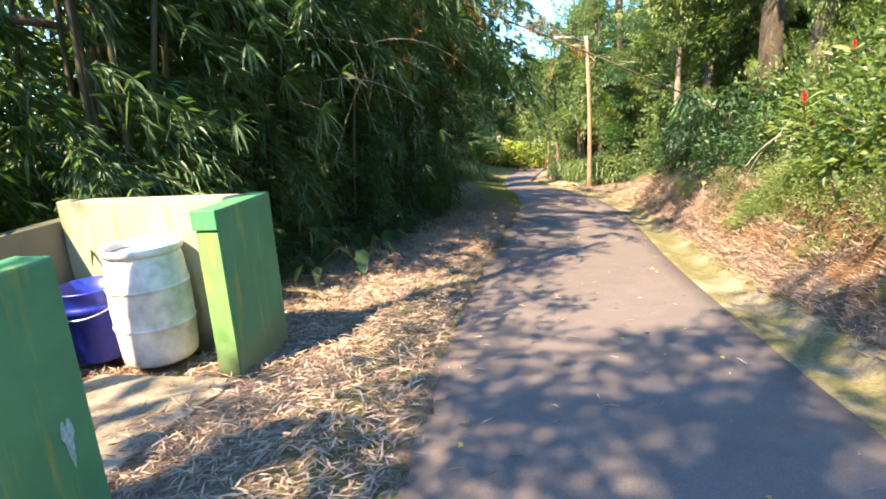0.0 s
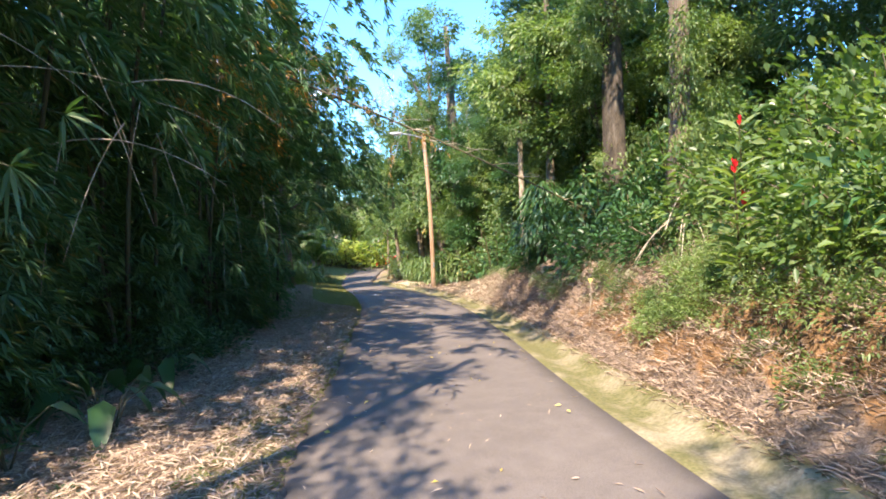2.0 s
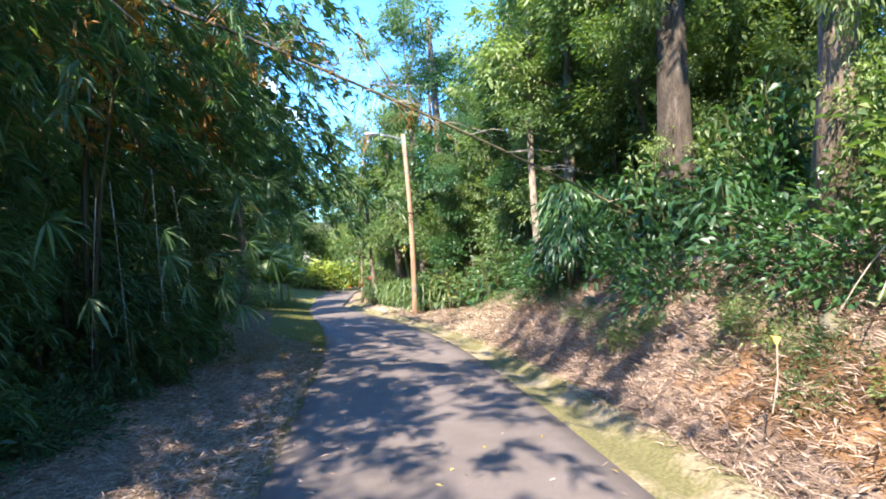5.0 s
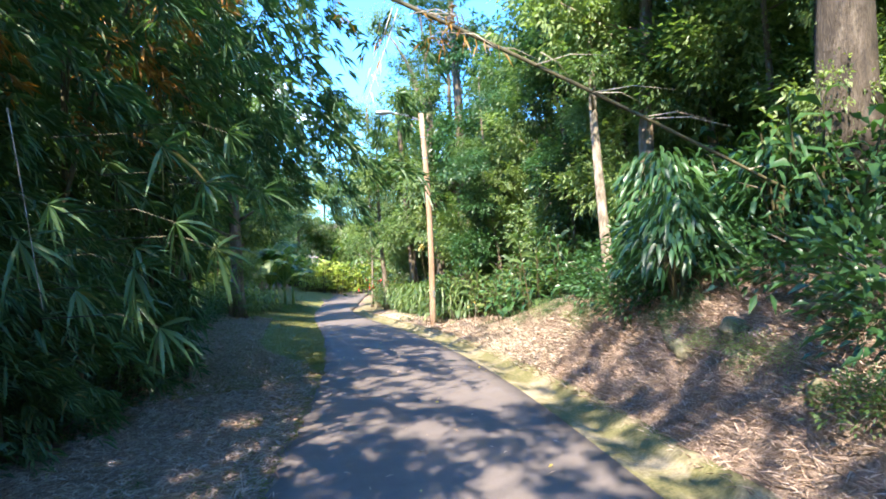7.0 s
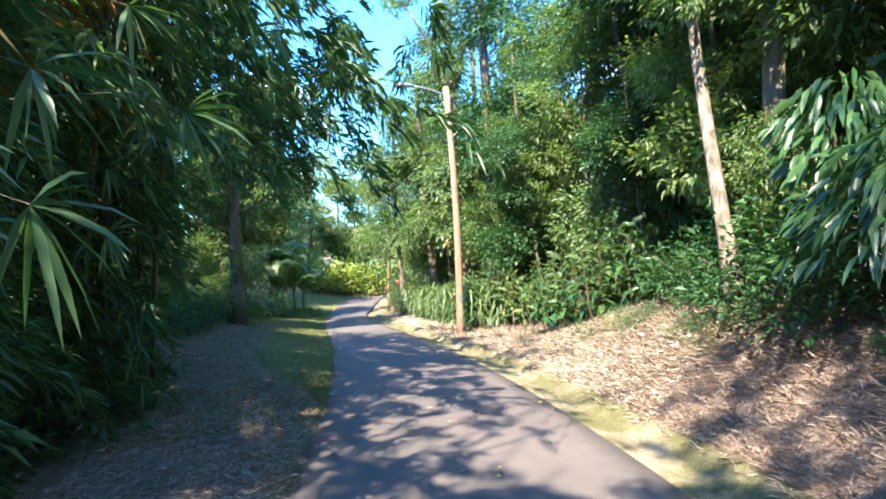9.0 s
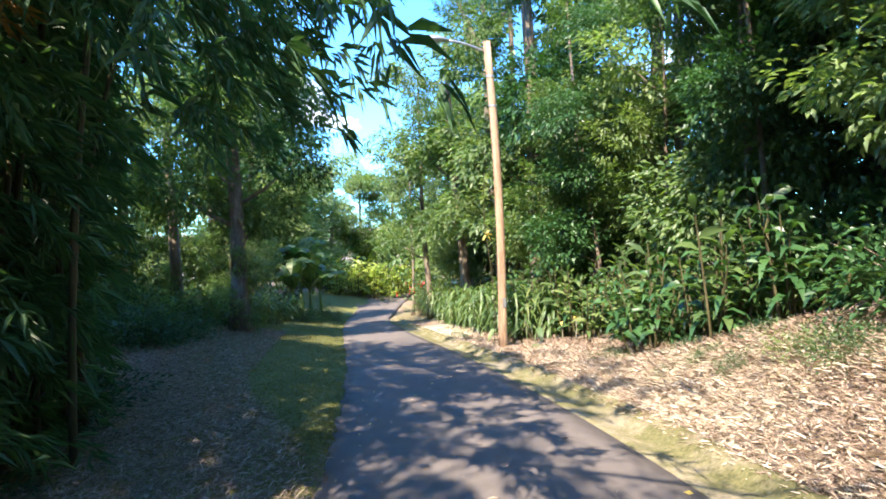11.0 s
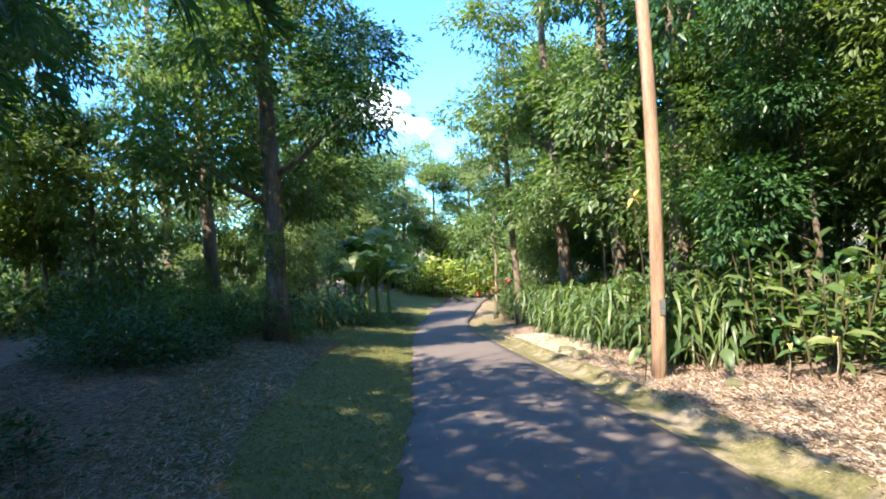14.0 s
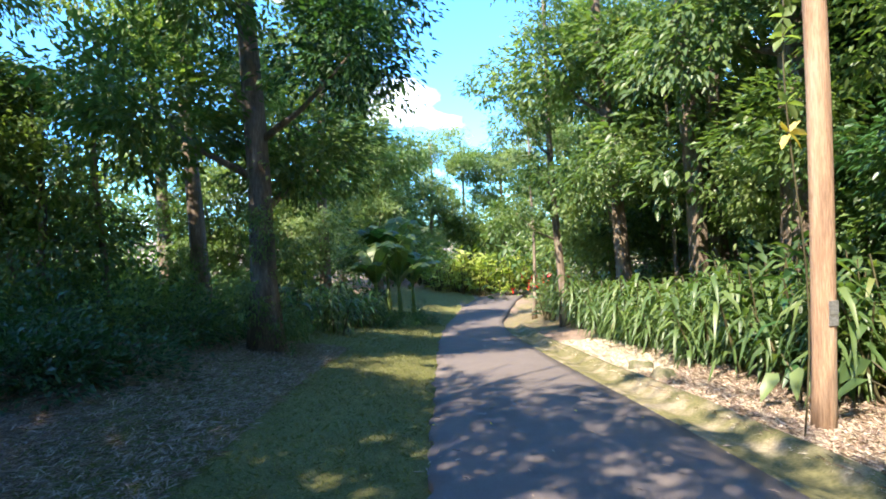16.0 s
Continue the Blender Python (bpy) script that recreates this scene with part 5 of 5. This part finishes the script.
# ---- litter, grass and small things ----
def scatter(name, label, cat, n, place, mat, length, width, seed, flat=0.25, lift=0.012, bent=False):
    r = np.random.default_rng(seed)
    x, y = place(r, n)
    z = ground_z(x, y) + lift
    a = r.random(len(x)) * 6.283
    way = np.stack([np.cos(a), np.sin(a), flat * r.random(len(x))], 1)
    size = length * (0.5 + 0.9 * r.random(len(x)))
    base = np.stack([x, y, z + 0.02 * r.random(len(x))], 1)
    v, f = leaf_arrays(base, way, size, width * (0.7 + 0.6 * r.random(len(x))), r, 0.1 if flat < 1 else 0.25, bent)
    return tagged(new(name, mesh_of(name, v, f, mat)), label, cat, kind="stuff")


def verge_left(r, n):
    y = -1 + 37 * r.random(n) ** 1.15
    near = 0.12 + 1.9 * step(20, 28, y)
    return left_edge(y) - near - (5.6 - 0.6 * near) * r.random(n) ** 1.15, y


def bank_right(r, n):
    y = 1 + 31 * r.random(n) ** 1.25
    return right_edge(y) + 0.35 + 2.2 * r.random(n) ** 0.8, y


def on_road(r, n):
    y = 0.5 + 30 * r.random(n) ** 1.3
    s = r.random(n)
    s = np.where(r.random(n) < 0.55, s ** 3, s)
    return left_edge(y) + (right_edge(y) - left_edge(y)) * s, y


def lawn(r, n):
    y = 20 + 34 * r.random(n) ** 1.3
    return left_edge(y) - 0.02 - (3.4 + 0.2 * np.clip(y - 26, 0, 9)) * r.random(n) ** 1.0, y


def edge_grass(r, n):
    y = -1 + 24 * r.random(n)
    return left_edge(y) - 0.02 - 0.5 * r.random(n) ** 2 - 1.6 * (r.random(n) < 0.25) * r.random(n), y


scatter("leaf_litter", "dry brown bamboo leaves covering the verge", "leaf litter", 110000, verge_left, M_LITTER, 0.125, 0.012, 1, 0.5)
scatter("leaf_litter", "dry brown bamboo leaves lying on the bank", "leaf litter", 120000, bank_right, M_LITTER, 0.12, 0.0095, 2, 0.8, 0.02)
def sunny_verge(r, n):
    y = 17.5 + 20 * r.random(n)
    return right_edge(y) + 0.4 + 1.5 * r.random(n), y


scatter("leaf_litter", "pale bleached dry leaves, the verge's sunlight put into their colour", "leaf litter", 34000, sunny_verge, M_BLEACHED_SUNLIT, 0.11, 0.013, 9, 0.5)
scatter("grass", "short green lawn grass on the verge", "grass", 52000, lawn, M_GRASS, 0.07, 0.008, 3, 2.5, -0.005)
scatter("grass", "thin patchy grass along the asphalt edge", "grass", 6000, edge_grass, M_GRASS, 0.07, 0.007, 4, 2.0, -0.005)
scatter("fallen_leaves", "scattered dry leaves on the asphalt", "leaf litter", 420, on_road, M_LITTER, 0.09, 0.014, 5, 0.1, 0.165)
scatter("fallen_leaves", "few yellow leaves on the asphalt", "leaf litter", 60, on_road, M_YELLOW, 0.06, 0.028, 6, 0.1, 0.165)
